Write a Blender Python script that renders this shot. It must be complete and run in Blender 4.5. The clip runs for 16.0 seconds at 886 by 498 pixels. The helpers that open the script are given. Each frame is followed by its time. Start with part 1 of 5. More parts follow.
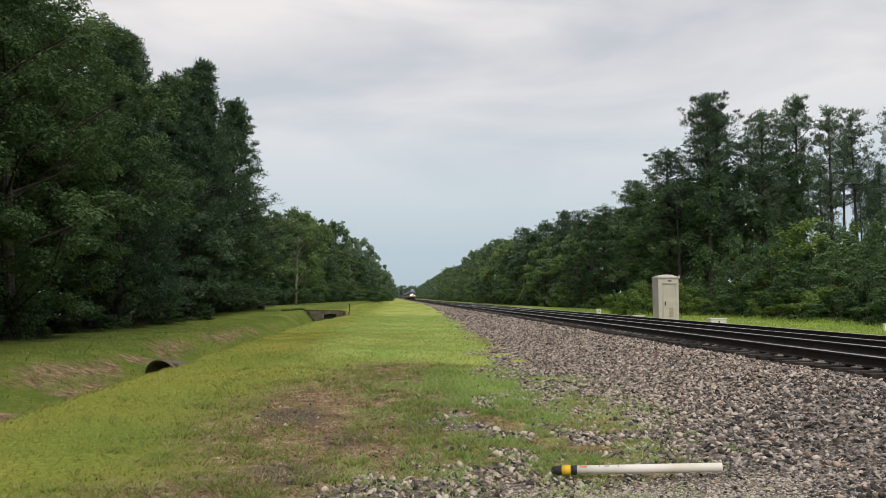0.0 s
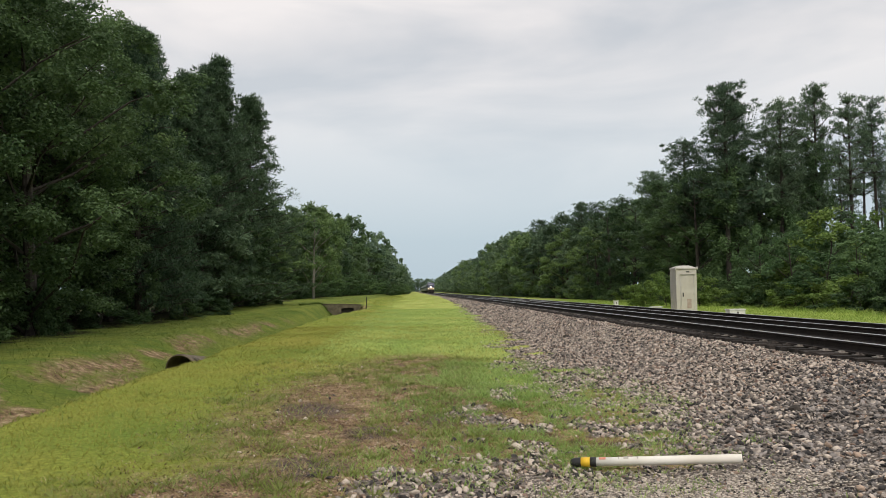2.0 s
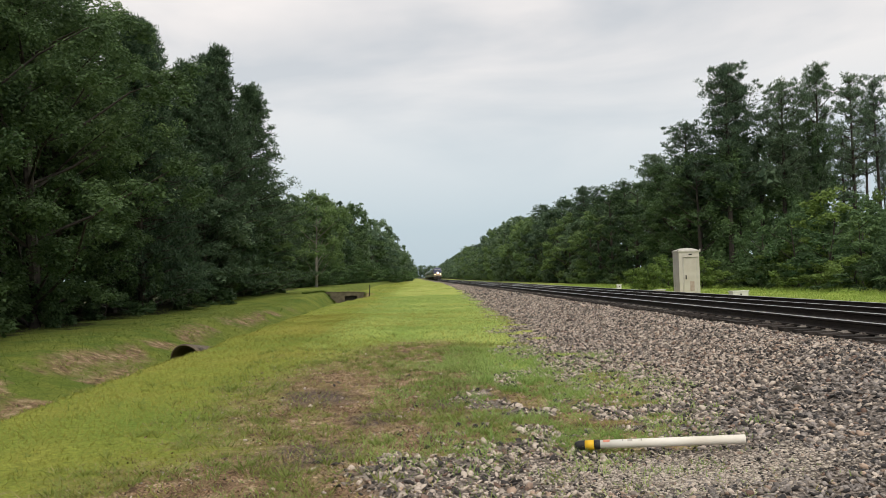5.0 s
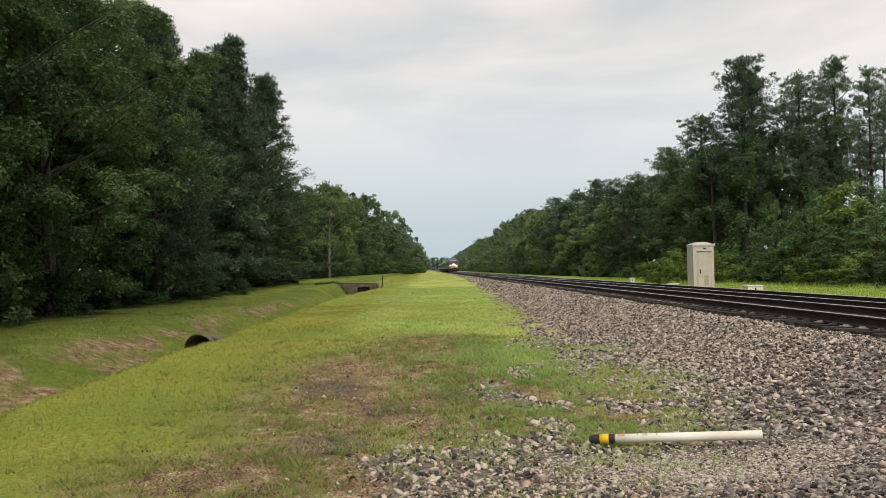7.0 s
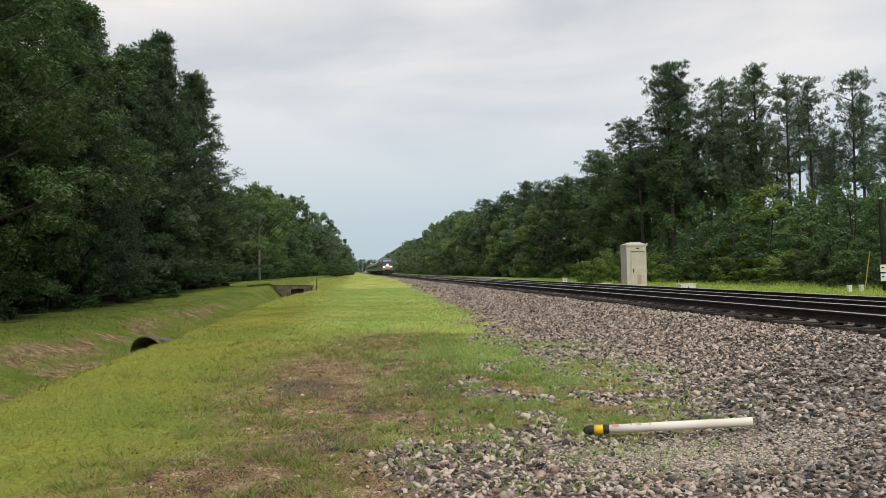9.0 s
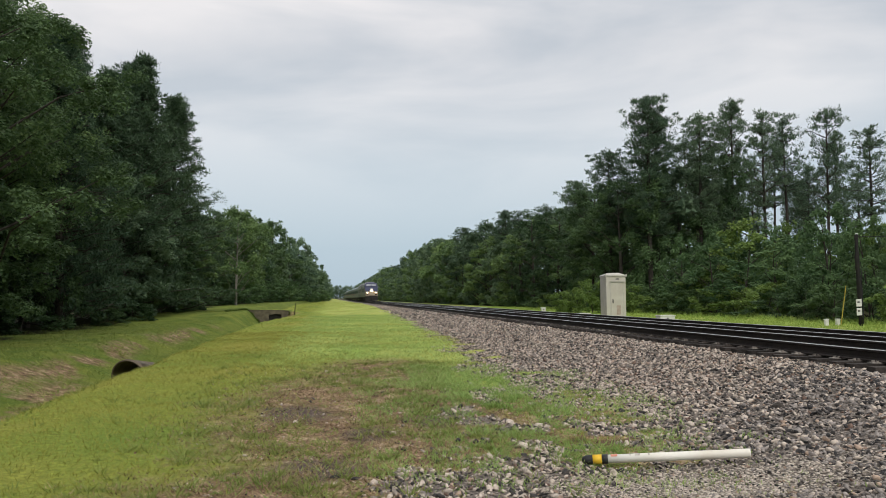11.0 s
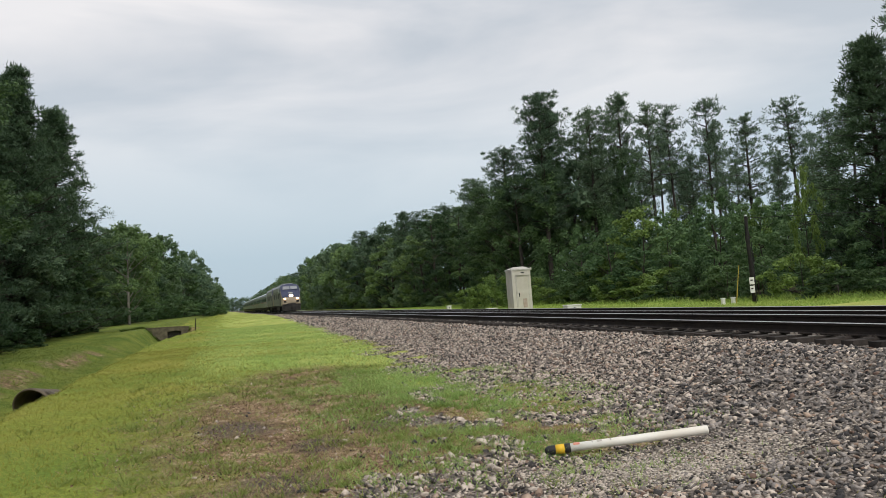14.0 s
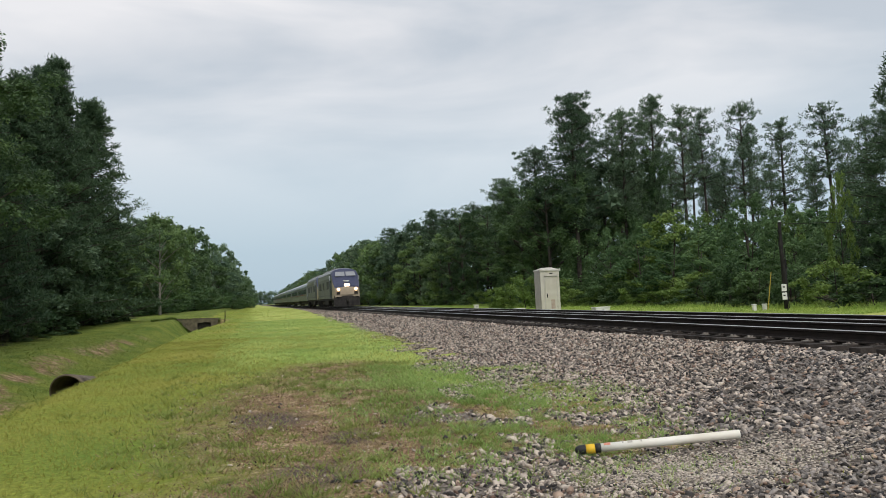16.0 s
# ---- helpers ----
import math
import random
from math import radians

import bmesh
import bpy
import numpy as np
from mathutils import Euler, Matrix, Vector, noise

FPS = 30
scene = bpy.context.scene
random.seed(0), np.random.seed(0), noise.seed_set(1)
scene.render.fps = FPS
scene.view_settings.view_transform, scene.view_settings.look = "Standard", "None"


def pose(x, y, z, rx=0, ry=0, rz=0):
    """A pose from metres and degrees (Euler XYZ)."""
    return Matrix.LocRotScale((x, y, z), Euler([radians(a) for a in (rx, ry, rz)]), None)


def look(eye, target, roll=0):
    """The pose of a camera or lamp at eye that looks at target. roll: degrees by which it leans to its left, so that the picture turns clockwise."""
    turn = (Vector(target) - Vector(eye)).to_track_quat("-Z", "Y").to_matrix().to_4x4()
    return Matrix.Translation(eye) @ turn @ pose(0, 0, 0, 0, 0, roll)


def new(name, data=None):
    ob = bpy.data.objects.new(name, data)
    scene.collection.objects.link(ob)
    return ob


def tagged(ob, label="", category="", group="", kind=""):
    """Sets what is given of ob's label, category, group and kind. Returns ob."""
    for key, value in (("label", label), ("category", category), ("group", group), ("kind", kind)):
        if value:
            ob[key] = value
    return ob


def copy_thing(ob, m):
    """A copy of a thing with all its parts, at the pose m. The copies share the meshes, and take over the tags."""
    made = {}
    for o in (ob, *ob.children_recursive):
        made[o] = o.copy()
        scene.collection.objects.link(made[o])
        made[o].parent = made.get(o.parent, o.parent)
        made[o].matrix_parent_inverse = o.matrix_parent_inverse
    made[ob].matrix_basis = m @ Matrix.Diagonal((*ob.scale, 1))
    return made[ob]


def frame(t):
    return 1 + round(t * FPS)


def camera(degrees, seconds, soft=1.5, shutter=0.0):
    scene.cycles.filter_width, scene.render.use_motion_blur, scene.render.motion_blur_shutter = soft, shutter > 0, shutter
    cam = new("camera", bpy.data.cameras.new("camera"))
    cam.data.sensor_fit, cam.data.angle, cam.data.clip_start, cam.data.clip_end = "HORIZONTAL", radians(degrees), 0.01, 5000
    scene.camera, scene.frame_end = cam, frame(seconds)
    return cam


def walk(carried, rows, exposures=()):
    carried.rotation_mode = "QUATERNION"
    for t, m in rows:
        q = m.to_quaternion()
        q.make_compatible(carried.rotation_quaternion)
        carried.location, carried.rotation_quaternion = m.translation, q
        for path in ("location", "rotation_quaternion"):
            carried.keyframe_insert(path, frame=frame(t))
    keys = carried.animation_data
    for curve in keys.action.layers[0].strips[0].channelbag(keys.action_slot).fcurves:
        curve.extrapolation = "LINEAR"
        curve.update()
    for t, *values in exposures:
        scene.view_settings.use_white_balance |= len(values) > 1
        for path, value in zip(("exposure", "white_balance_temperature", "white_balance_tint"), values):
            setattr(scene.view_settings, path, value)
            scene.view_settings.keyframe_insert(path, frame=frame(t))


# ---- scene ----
cam = camera(57.2, 16.0, soft=0.6)
PATH = [
    (0, (-0.995, -0.179, 0.943), (-0.877, 1.814, 1.062), -0.2),
    (0.5, (-0.994, -0.188, 0.959), (-0.882, 1.804, 1.103), -0.8),
    (1, (-1.002, -0.196, 0.954), (-0.899, 1.797, 1.087), -0.6),
    (1.5, (-1.0, -0.175, 0.95), (-0.907, 1.819, 1.067), -0.5),
    (2, (-1.007, -0.21, 0.951), (-0.929, 1.786, 1.053), -0.7),
    (2.5, (-1.0, -0.215, 0.953), (-0.931, 1.781, 1.046), -1.0),
    (3, (-0.996, -0.232, 0.951), (-0.923, 1.765, 1.045), -1.2),
    (3.5, (-0.986, -0.239, 0.949), (-0.91, 1.757, 1.038), -1.4),
    (4, (-0.987, -0.238, 0.95), (-0.917, 1.759, 1.038), -1.7),
    (6.5, (-1.019, -0.178, 0.935), (-0.958, 1.82, 0.974), -1.0),
    (7, (-1.025, -0.172, 0.942), (-0.985, 1.827, 0.992), -1.1),
    (7.5, (-1.093, -0.135, 0.935), (-1.008, 1.862, 1.003), -1.5),
    (8, (-1.328, -0.13, 0.904), (-1.151, 1.862, 0.953), -2.5),
    (10.5, (-1.947, -0.069, 0.869), (-1.69, 1.913, 0.935), -0.5),
    (11, (-1.971, -0.111, 0.879), (-1.694, 1.866, 0.997), -0.5),
    (11.5, (-1.974, -0.075, 0.883), (-1.68, 1.897, 1.036), -0.8),
    (12, (-1.994, -0.096, 0.881), (-1.69, 1.875, 1.029), -1.3),
    (12.5, (-2.023, -0.077, 0.864), (-1.704, 1.894, 0.977), -1.5),
    (13, (-2.108, 0.091, 0.852), (-1.7, 2.047, 0.939), -2.9),
    (13.5, (-2.29, 0.188, 0.86), (-1.791, 2.123, 0.95), -3.2),
    (14, (-2.459, 0.203, 0.855), (-1.933, 2.129, 0.968), -4.2),
    (14.5, (-2.524, 0.19, 0.855), (-1.993, 2.114, 0.982), -3.8),
    (15, (-2.555, 0.161, 0.843), (-2.052, 2.093, 0.965), -2.9),
    (15.5, (-2.558, 0.148, 0.845), (-2.084, 2.088, 0.951), -2.7),
    (16, (-2.561, 0.142, 0.844), (-2.101, 2.085, 0.958), -2.7),
]
walk(cam, [(t, look(eye, target, roll)) for t, eye, target, roll in PATH],
     exposures=[(0, 0.06, 6700, 11), (1.5, 0.11, 6750, 11), (4, 0.16, 6750, 10.5), (7, 0.2, 7100, 11), (8, 0.18, 6950, 11), (10.5, 0.1, 6600, 10), (12.2, 0.03, 6450, 9.5), (13.5, 0.09, 6500, 9.5), (16, 0.08, 6400, 9)])

# ---- world and sun ----
world = bpy.data.worlds.new("overcast_sky")
scene.world = world
world.use_nodes = True
wn, wl = world.node_tree.nodes, world.node_tree.links
wn.clear()
w_out, w_bg = wn.new("ShaderNodeOutputWorld"), wn.new("ShaderNodeBackground")
sky = wn.new("ShaderNodeTexSky")
sky.sky_type, sky.sun_disc = "NISHITA", False
sky.sun_elevation, sky.sun_rotation, sky.dust_density, sky.air_density = radians(50), radians(171), 3.0, 1.2
w_co, w_map = wn.new("ShaderNodeTexCoord"), wn.new("ShaderNodeMapping")
w_map.inputs["Scale"].default_value = (1.6, 1.1, 5.5)
w_no, w_ramp = wn.new("ShaderNodeTexNoise"), wn.new("ShaderNodeValToRGB")
w_no.inputs["Scale"].default_value, w_no.inputs["Detail"].default_value, w_no.inputs["Roughness"].default_value = 1.5, 5.0, 0.5
w_no.inputs["Distortion"].default_value = 0.4
w_ramp.color_ramp.elements[0].position, w_ramp.color_ramp.elements[0].color = 0.38, (4.2, 4.5, 4.9, 1)
w_ramp.color_ramp.elements[1].position, w_ramp.color_ramp.elements[1].color = 0.62, (6.5, 6.35, 6.4, 1)
w_sep, w_low = wn.new("ShaderNodeSeparateXYZ"), wn.new("ShaderNodeValToRGB")
w_low.color_ramp.elements[0].position, w_low.color_ramp.elements[0].color = 0.0, (3.5, 4.4, 5.1, 1)
w_low.color_ramp.elements[1].position, w_low.color_ramp.elements[1].color = 0.34, (4.9, 5.2, 5.6, 1)
w_e = w_low.color_ramp.elements.new(0.16)
w_e.color = (3.9, 4.75, 5.4, 1)
w_f = wn.new("ShaderNodeMapRange")
w_f.inputs["From Min"].default_value, w_f.inputs["From Max"].default_value = 0.06, 0.3
w_mix1, w_mix2 = wn.new("ShaderNodeMixRGB"), wn.new("ShaderNodeMixRGB")
w_mix2.inputs[0].default_value = 0.93
wl.new(w_co.outputs["Generated"], w_map.inputs[0])
wl.new(w_map.outputs[0], w_no.inputs["Vector"])
wl.new(w_no.outputs[0], w_ramp.inputs[0])
wl.new(w_co.outputs["Generated"], w_sep.inputs[0])
wl.new(w_sep.outputs["Z"], w_low.inputs[0])
wl.new(w_sep.outputs["Z"], w_f.inputs[0])
wl.new(w_f.outputs[0], w_mix1.inputs[0])
wl.new(w_low.outputs[0], w_mix1.inputs[1])
wl.new(w_ramp.outputs[0], w_mix1.inputs[2])
wl.new(sky.outputs[0], w_mix2.inputs[1])
wl.new(w_mix1.outputs[0], w_mix2.inputs[2])
wl.new(w_mix2.outputs[0], w_bg.inputs[0])
w_bg.inputs[1].default_value = 0.13
wl.new(w_bg.outputs[0], w_out.inputs[0])

sun = new("sun", bpy.data.lights.new("sun", "SUN"))
sun.data.energy, sun.data.angle, sun.data.color = 1.5, radians(30), (1.0, 0.96, 0.9)
sun.matrix_world = look((6, -38, 46), (0, 0, 0))


# ---- materials ----
def material(name, a, b, scale=3.0, rough=0.8, metal=0.0, bump=0.0, bscale=40.0, island=0.0, objrand=0.0, spec=0.3, stain=None):
    """A noise between two colours, with fine grain, relief and variation from piece to piece."""
    m = bpy.data.materials.new(name)
    m.use_nodes = True
    n, l = m.node_tree.nodes, m.node_tree.links
    p = n["Principled BSDF"]
    co = n.new("ShaderNodeTexCoord")
    no = n.new("ShaderNodeTexNoise")
    no.inputs["Scale"].default_value, no.inputs["Detail"].default_value = scale, 6
    l.new(co.outputs["Object"], no.inputs["Vector"])
    ramp = n.new("ShaderNodeValToRGB")
    ramp.color_ramp.elements[0].position, ramp.color_ramp.elements[0].color = 0.3, (*a, 1)
    ramp.color_ramp.elements[1].position, ramp.color_ramp.elements[1].color = 0.7, (*b, 1)
    fac = no.outputs[0]
    for amount, kind, out in ((island, "ShaderNodeNewGeometry", "Random Per Island"), (objrand, "ShaderNodeObjectInfo", "Random")):
        if amount:
            src, mr, add = n.new(kind), n.new("ShaderNodeMapRange"), n.new("ShaderNodeMath")
            mr.inputs["To Min"].default_value, mr.inputs["To Max"].default_value = -amount, amount
            l.new(src.outputs[out], mr.inputs[0])
            l.new(fac, add.inputs[0])
            l.new(mr.outputs[0], add.inputs[1])
            fac = add.outputs[0]
    l.new(fac, ramp.inputs[0])
    col = ramp.outputs[0]
    if stain:
        s, sr, mx = n.new("ShaderNodeTexNoise"), n.new("ShaderNodeMapRange"), n.new("ShaderNodeMixRGB")
        s.inputs["Scale"].default_value, s.inputs["Detail"].default_value = scale * 0.31, 8
        sr.inputs["From Min"].default_value, sr.inputs["From Max"].default_value, sr.inputs["To Max"].default_value = 0.52, 0.75, 0.8
        l.new(co.outputs["Object"], s.inputs["Vector"])
        l.new(s.outputs[0], sr.inputs[0])
        l.new(sr.outputs[0], mx.inputs[0])
        l.new(col, mx.inputs[1])
        mx.inputs[2].default_value = (*stain, 1)
        col = mx.outputs[0]
    l.new(col, p.inputs["Base Color"])
    p.inputs["Roughness"].default_value, p.inputs["Metallic"].default_value = rough, metal
    p.inputs["Specular IOR Level"].default_value = spec
    if bump:
        bn, bb = n.new("ShaderNodeTexNoise"), n.new("ShaderNodeBump")
        bn.inputs["Scale"].default_value, bn.inputs["Detail"].default_value = bscale, 4
        bb.inputs["Strength"].default_value, bb.inputs["Distance"].default_value = bump, 0.02
        l.new(co.outputs["Object"], bn.inputs["Vector"])
        l.new(bn.outputs[0], bb.inputs["Height"])
        l.new(bb.outputs[0], p.inputs["Normal"])
    return m


def leaf_material(name, dark, light, through_light=0.3, patch=0.35, each=0.45):
    """Leaves: colour from leaf to leaf, from branch to branch and from tree to tree, with light shining through."""
    m = bpy.data.materials.new(name)
    m.use_nodes = True
    n, l = m.node_tree.nodes, m.node_tree.links
    p = n["Principled BSDF"]
    geo, info, co, no = n.new("ShaderNodeNewGeometry"), n.new("ShaderNodeObjectInfo"), n.new("ShaderNodeTexCoord"), n.new("ShaderNodeTexNoise")
    no.inputs["Scale"].default_value, no.inputs["Detail"].default_value = patch, 3
    l.new(co.outputs["Object"], no.inputs["Vector"])
    a1, a2, a3 = n.new("ShaderNodeMath"), n.new("ShaderNodeMath"), n.new("ShaderNodeMath")
    a1.operation = a2.operation = a3.operation = "MULTIPLY_ADD"
    a1.inputs[1].default_value, a1.inputs[2].default_value = each, -0.075 - each / 2
    a2.inputs[1].default_value = 0.4
    a3.inputs[1].default_value = 0.75
    l.new(geo.outputs["Random Per Island"], a1.inputs[0])
    l.new(info.outputs["Random"], a2.inputs[0])
    l.new(a1.outputs[0], a2.inputs[2])
    l.new(no.outputs[0], a3.inputs[0])
    l.new(a2.outputs[0], a3.inputs[2])
    ramp = n.new("ShaderNodeValToRGB")
    ramp.color_ramp.elements[0].position, ramp.color_ramp.elements[0].color = 0.1, (*dark, 1)
    ramp.color_ramp.elements[1].position, ramp.color_ramp.elements[1].color = 0.95, (*light, 1)
    l.new(a3.outputs[0], ramp.inputs[0])
    l.new(ramp.outputs[0], p.inputs["Base Color"])
    p.inputs["Roughness"].default_value, p.inputs["Specular IOR Level"].default_value = 0.55, 0.25
    tr, mx = n.new("ShaderNodeBsdfTranslucent"), n.new("ShaderNodeMixShader")
    l.new(ramp.outputs[0], tr.inputs[0])
    mx.inputs[0].default_value = through_light
    l.new(p.outputs[0], mx.inputs[1])
    l.new(tr.outputs[0], mx.inputs[2])
    l.new(mx.outputs[0], n["Material Output"].inputs[0])
    return m


def glow(name, colour, strength):
    m = bpy.data.materials.new(name)
    m.use_nodes = True
    p = m.node_tree.nodes["Principled BSDF"]
    p.inputs["Base Color"].default_value = (0.8, 0.8, 0.75, 1)
    p.inputs["Emission Color"].default_value, p.inputs["Emission Strength"].default_value = (*colour, 1), strength
    return m


BARK = material("bark", (0.03, 0.026, 0.022), (0.085, 0.072, 0.06), 5, 0.95, bump=0.6, bscale=18)
PALE_BARK = material("pale_bark", (0.19, 0.175, 0.15), (0.32, 0.3, 0.26), 4, 0.9, bump=0.4, bscale=20)
LEAF = leaf_material("leaf", (0.026, 0.062, 0.028), (0.15, 0.235, 0.088), 0.32, 0.5)
# Leaves of the distant trees: haze put into the colour, paler and greyer.
LEAF_HAZE = leaf_material("leaf_haze_grey", (0.062, 0.116, 0.074), (0.235, 0.325, 0.18), 0.5, 0.4)
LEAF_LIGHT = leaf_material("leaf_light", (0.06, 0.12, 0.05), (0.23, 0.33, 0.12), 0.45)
LEAF_BRIGHT = leaf_material("leaf_bright", (0.08, 0.15, 0.035), (0.25, 0.35, 0.09), 0.4)
NEEDLE = leaf_material("needle", (0.05, 0.093, 0.058), (0.185, 0.265, 0.15), 0.45, 0.8)
NEEDLE_DARK = leaf_material("needle_dark", (0.028, 0.06, 0.035), (0.115, 0.18, 0.09), 0.3, 0.8)
VINE = leaf_material("vine", (0.05, 0.11, 0.05), (0.185, 0.29, 0.115), 0.45, 0.6)
GRASS = leaf_material("grass_blade", (0.19, 0.23, 0.04), (0.44, 0.41, 0.1), 0.4, 0.22, 0.25)
GRASS_CROWN = leaf_material("grass_crown", (0.32, 0.41, 0.085), (0.58, 0.6, 0.17), 0.5, 0.15, 0.25)
GRASS_DRY = leaf_material("grass_dry", (0.2, 0.15, 0.075), (0.58, 0.46, 0.26), 0.3, 0.9)
LITTER = leaf_material("dead_litter", (0.028, 0.018, 0.012), (0.45, 0.29, 0.16), 0.15, 1.5)
GRASS_FRESH = leaf_material("grass_fresh", (0.24, 0.38, 0.1), (0.55, 0.66, 0.24), 0.5, 0.5, 0.3)
GRASS_GREEN = leaf_material("grass_green", (0.13, 0.2, 0.045), (0.36, 0.4, 0.11), 0.45, 0.4, 0.35)
GRASS_LAWN = leaf_material("grass_lawn", (0.08, 0.15, 0.03), (0.27, 0.32, 0.075), 0.4, 0.25, 0.3)
GRASS_TALL = leaf_material("grass_tall", (0.2, 0.33, 0.06), (0.46, 0.56, 0.15), 0.45, 0.3)
STONE = material("ballast_stone", (0.052, 0.047, 0.045), (0.63, 0.535, 0.45), 9, 0.85, bump=0.5, bscale=60, island=0.34)
STONE_RED = material("ballast_stone_warm", (0.17, 0.11, 0.085), (0.5, 0.37, 0.28), 9, 0.85, bump=0.5, bscale=60, island=0.3)
STONE_DARK = material("ballast_stone_dark", (0.042, 0.04, 0.04), (0.36, 0.32, 0.29), 9, 0.8, bump=0.5, bscale=60, island=0.34)
GRIT = material("crushed_grit", (0.3, 0.26, 0.215), (0.68, 0.6, 0.51), 20, 0.9, island=0.3)
RAIL_SIDE = material("rail_rust", (0.013, 0.01, 0.009), (0.03, 0.022, 0.018), 6, 0.8, bump=0.2)
RAIL_HEAD = material("rail_polished", (0.5, 0.5, 0.5), (0.66, 0.65, 0.64), 8, 0.28, 1.0)
TIE = material("tie_timber", (0.02, 0.017, 0.015), (0.06, 0.05, 0.044), 7, 0.92, bump=0.6, bscale=25, objrand=0.2)
PLATE = material("tie_plate_steel", (0.1, 0.085, 0.075), (0.4, 0.36, 0.32), 9, 0.6, 0.5, objrand=0.3)
BEIGE = material("beige_paint", (0.5, 0.47, 0.41), (0.58, 0.55, 0.49), 2, 0.55, stain=(0.42, 0.36, 0.3), bump=0.05)
BEIGE_DARK = material("beige_roof", (0.46, 0.44, 0.4), (0.56, 0.54, 0.49), 3, 0.6)
DARK_STEEL = material("dark_steel", (0.02, 0.02, 0.022), (0.05, 0.05, 0.05), 5, 0.6, 0.3)
RUST_STAIN = material("rust_stain", (0.36, 0.27, 0.22), (0.46, 0.38, 0.33), 4, 0.7)
WHITE_PAINT = material("white_paint", (0.66, 0.66, 0.63), (0.78, 0.77, 0.73), 4, 0.5, stain=(0.5, 0.46, 0.4))
POST_WHITE = material("post_plastic", (0.78, 0.74, 0.65), (0.87, 0.84, 0.76), 4, 0.4, stain=(0.68, 0.6, 0.48))
POST_BLACK = material("post_cap_black", (0.015, 0.015, 0.016), (0.035, 0.035, 0.035), 8, 0.45)
POST_YELLOW = material("post_band_yellow", (0.72, 0.42, 0.02), (0.85, 0.53, 0.04), 10, 0.5)
POST_RED = material("post_print_red", (0.62, 0.2, 0.12), (0.75, 0.45, 0.35), 16, 0.5)
POST_INK = material("post_print_dark", (0.38, 0.34, 0.3), (0.62, 0.58, 0.5), 18, 0.6)
CREOSOTE = material("creosote_timber", (0.013, 0.0125, 0.012), (0.032, 0.029, 0.027), 6, 0.9, bump=0.5, bscale=18)
YELLOW = material("yellow_guard", (0.42, 0.33, 0.05), (0.52, 0.42, 0.08), 5, 0.5)
CONCRETE = material("concrete", (0.24, 0.225, 0.195), (0.38, 0.355, 0.31), 4, 0.9, bump=0.4, bscale=14, stain=(0.13, 0.12, 0.1))
BANK_SOIL = material("bank_soil", (0.075, 0.065, 0.045), (0.18, 0.155, 0.105), 3, 0.95, bump=0.5, bscale=12)
# Silt in the pipe; also the painted shade inside the box culvert.
SILT_AND_SHADE = material("silt_and_shade", (0.012, 0.011, 0.009), (0.03, 0.027, 0.022), 4, 0.8)
PIPE = material("corrugated_pipe", (0.09, 0.07, 0.05), (0.2, 0.16, 0.115), 3, 0.7, 0.2)
WOOD = material("grey_timber", (0.14, 0.12, 0.1), (0.24, 0.21, 0.18), 7, 0.9)
LOCO_BLUE = material("loco_blue", (0.042, 0.05, 0.095), (0.058, 0.066, 0.118), 1.5, 0.35, 0.1)
LOCO_GREY = material("loco_grey", (0.2, 0.21, 0.21), (0.28, 0.285, 0.28), 1.2, 0.4, 0.3, stain=(0.16, 0.155, 0.15))
LOCO_TAN = material("loco_tan", (0.38, 0.31, 0.23), (0.47, 0.39, 0.3), 1.5, 0.5)
LOCO_DARK = material("loco_underframe", (0.012, 0.012, 0.013), (0.045, 0.04, 0.035), 2.5, 0.8)
GRILLE = material("radiator_grille", (0.05, 0.055, 0.06), (0.09, 0.095, 0.1), 3, 0.6)
STRIPE_RED = material("stripe_red", (0.35, 0.03, 0.03), (0.42, 0.045, 0.04), 3, 0.4)
GLASS_DARK = material("window_glass", (0.012, 0.015, 0.02), (0.03, 0.035, 0.04), 1, 0.06, 0.0, spec=0.9)
# Base colour raised to grey-white to paint the sky's reflection on the glass.
WINDSCREEN_SKY = material("windscreen_painted_sky", (0.2, 0.21, 0.23), (0.3, 0.31, 0.33), 1, 0.05, 0.0, spec=1.0)
STAINLESS = material("stainless_steel", (0.42, 0.44, 0.45), (0.56, 0.58, 0.58), 1.2, 0.3, 0.9)
STAINLESS_DULL = material("stainless_fluted", (0.4, 0.41, 0.42), (0.52, 0.53, 0.54), 2, 0.42, 0.85)
LAMP = glow("headlamp_glow", (1.0, 0.74, 0.42), 30)
# Weak warm emission that stands in for the bloom round the headlights.
LAMP_BLOOM = glow("lamp_bloom_glow", (1.0, 0.56, 0.3), 1.15)
LAMP_WARM = glow("ditch_lamp_glow", (1.0, 0.66, 0.36), 14)


# ---- mesh helpers ----
def link_mesh(name, bm, mats, parent=None, label="", smooth=False):
    me = bpy.data.meshes.new(name)
    bm.normal_update()
    bm.to_mesh(me)
    bm.free()
    for m in mats if isinstance(mats, (list, tuple)) else (mats,):
        me.materials.append(m)
    if smooth:
        me.shade_smooth()
    ob = new(name, me)
    ob.parent = parent
    if label:
        ob["label"] = label
    return ob


def part(name, bm, mat, parent, label="", smooth=False):
    return link_mesh(name, bm, mat, parent, label, smooth)


def thing(name, label, category, m=None, group="", kind=""):
    ob = new(name)
    ob.empty_display_size = 0.2
    if m is not None:
        ob.matrix_world = m
    return tagged(ob, label, category, group, kind)


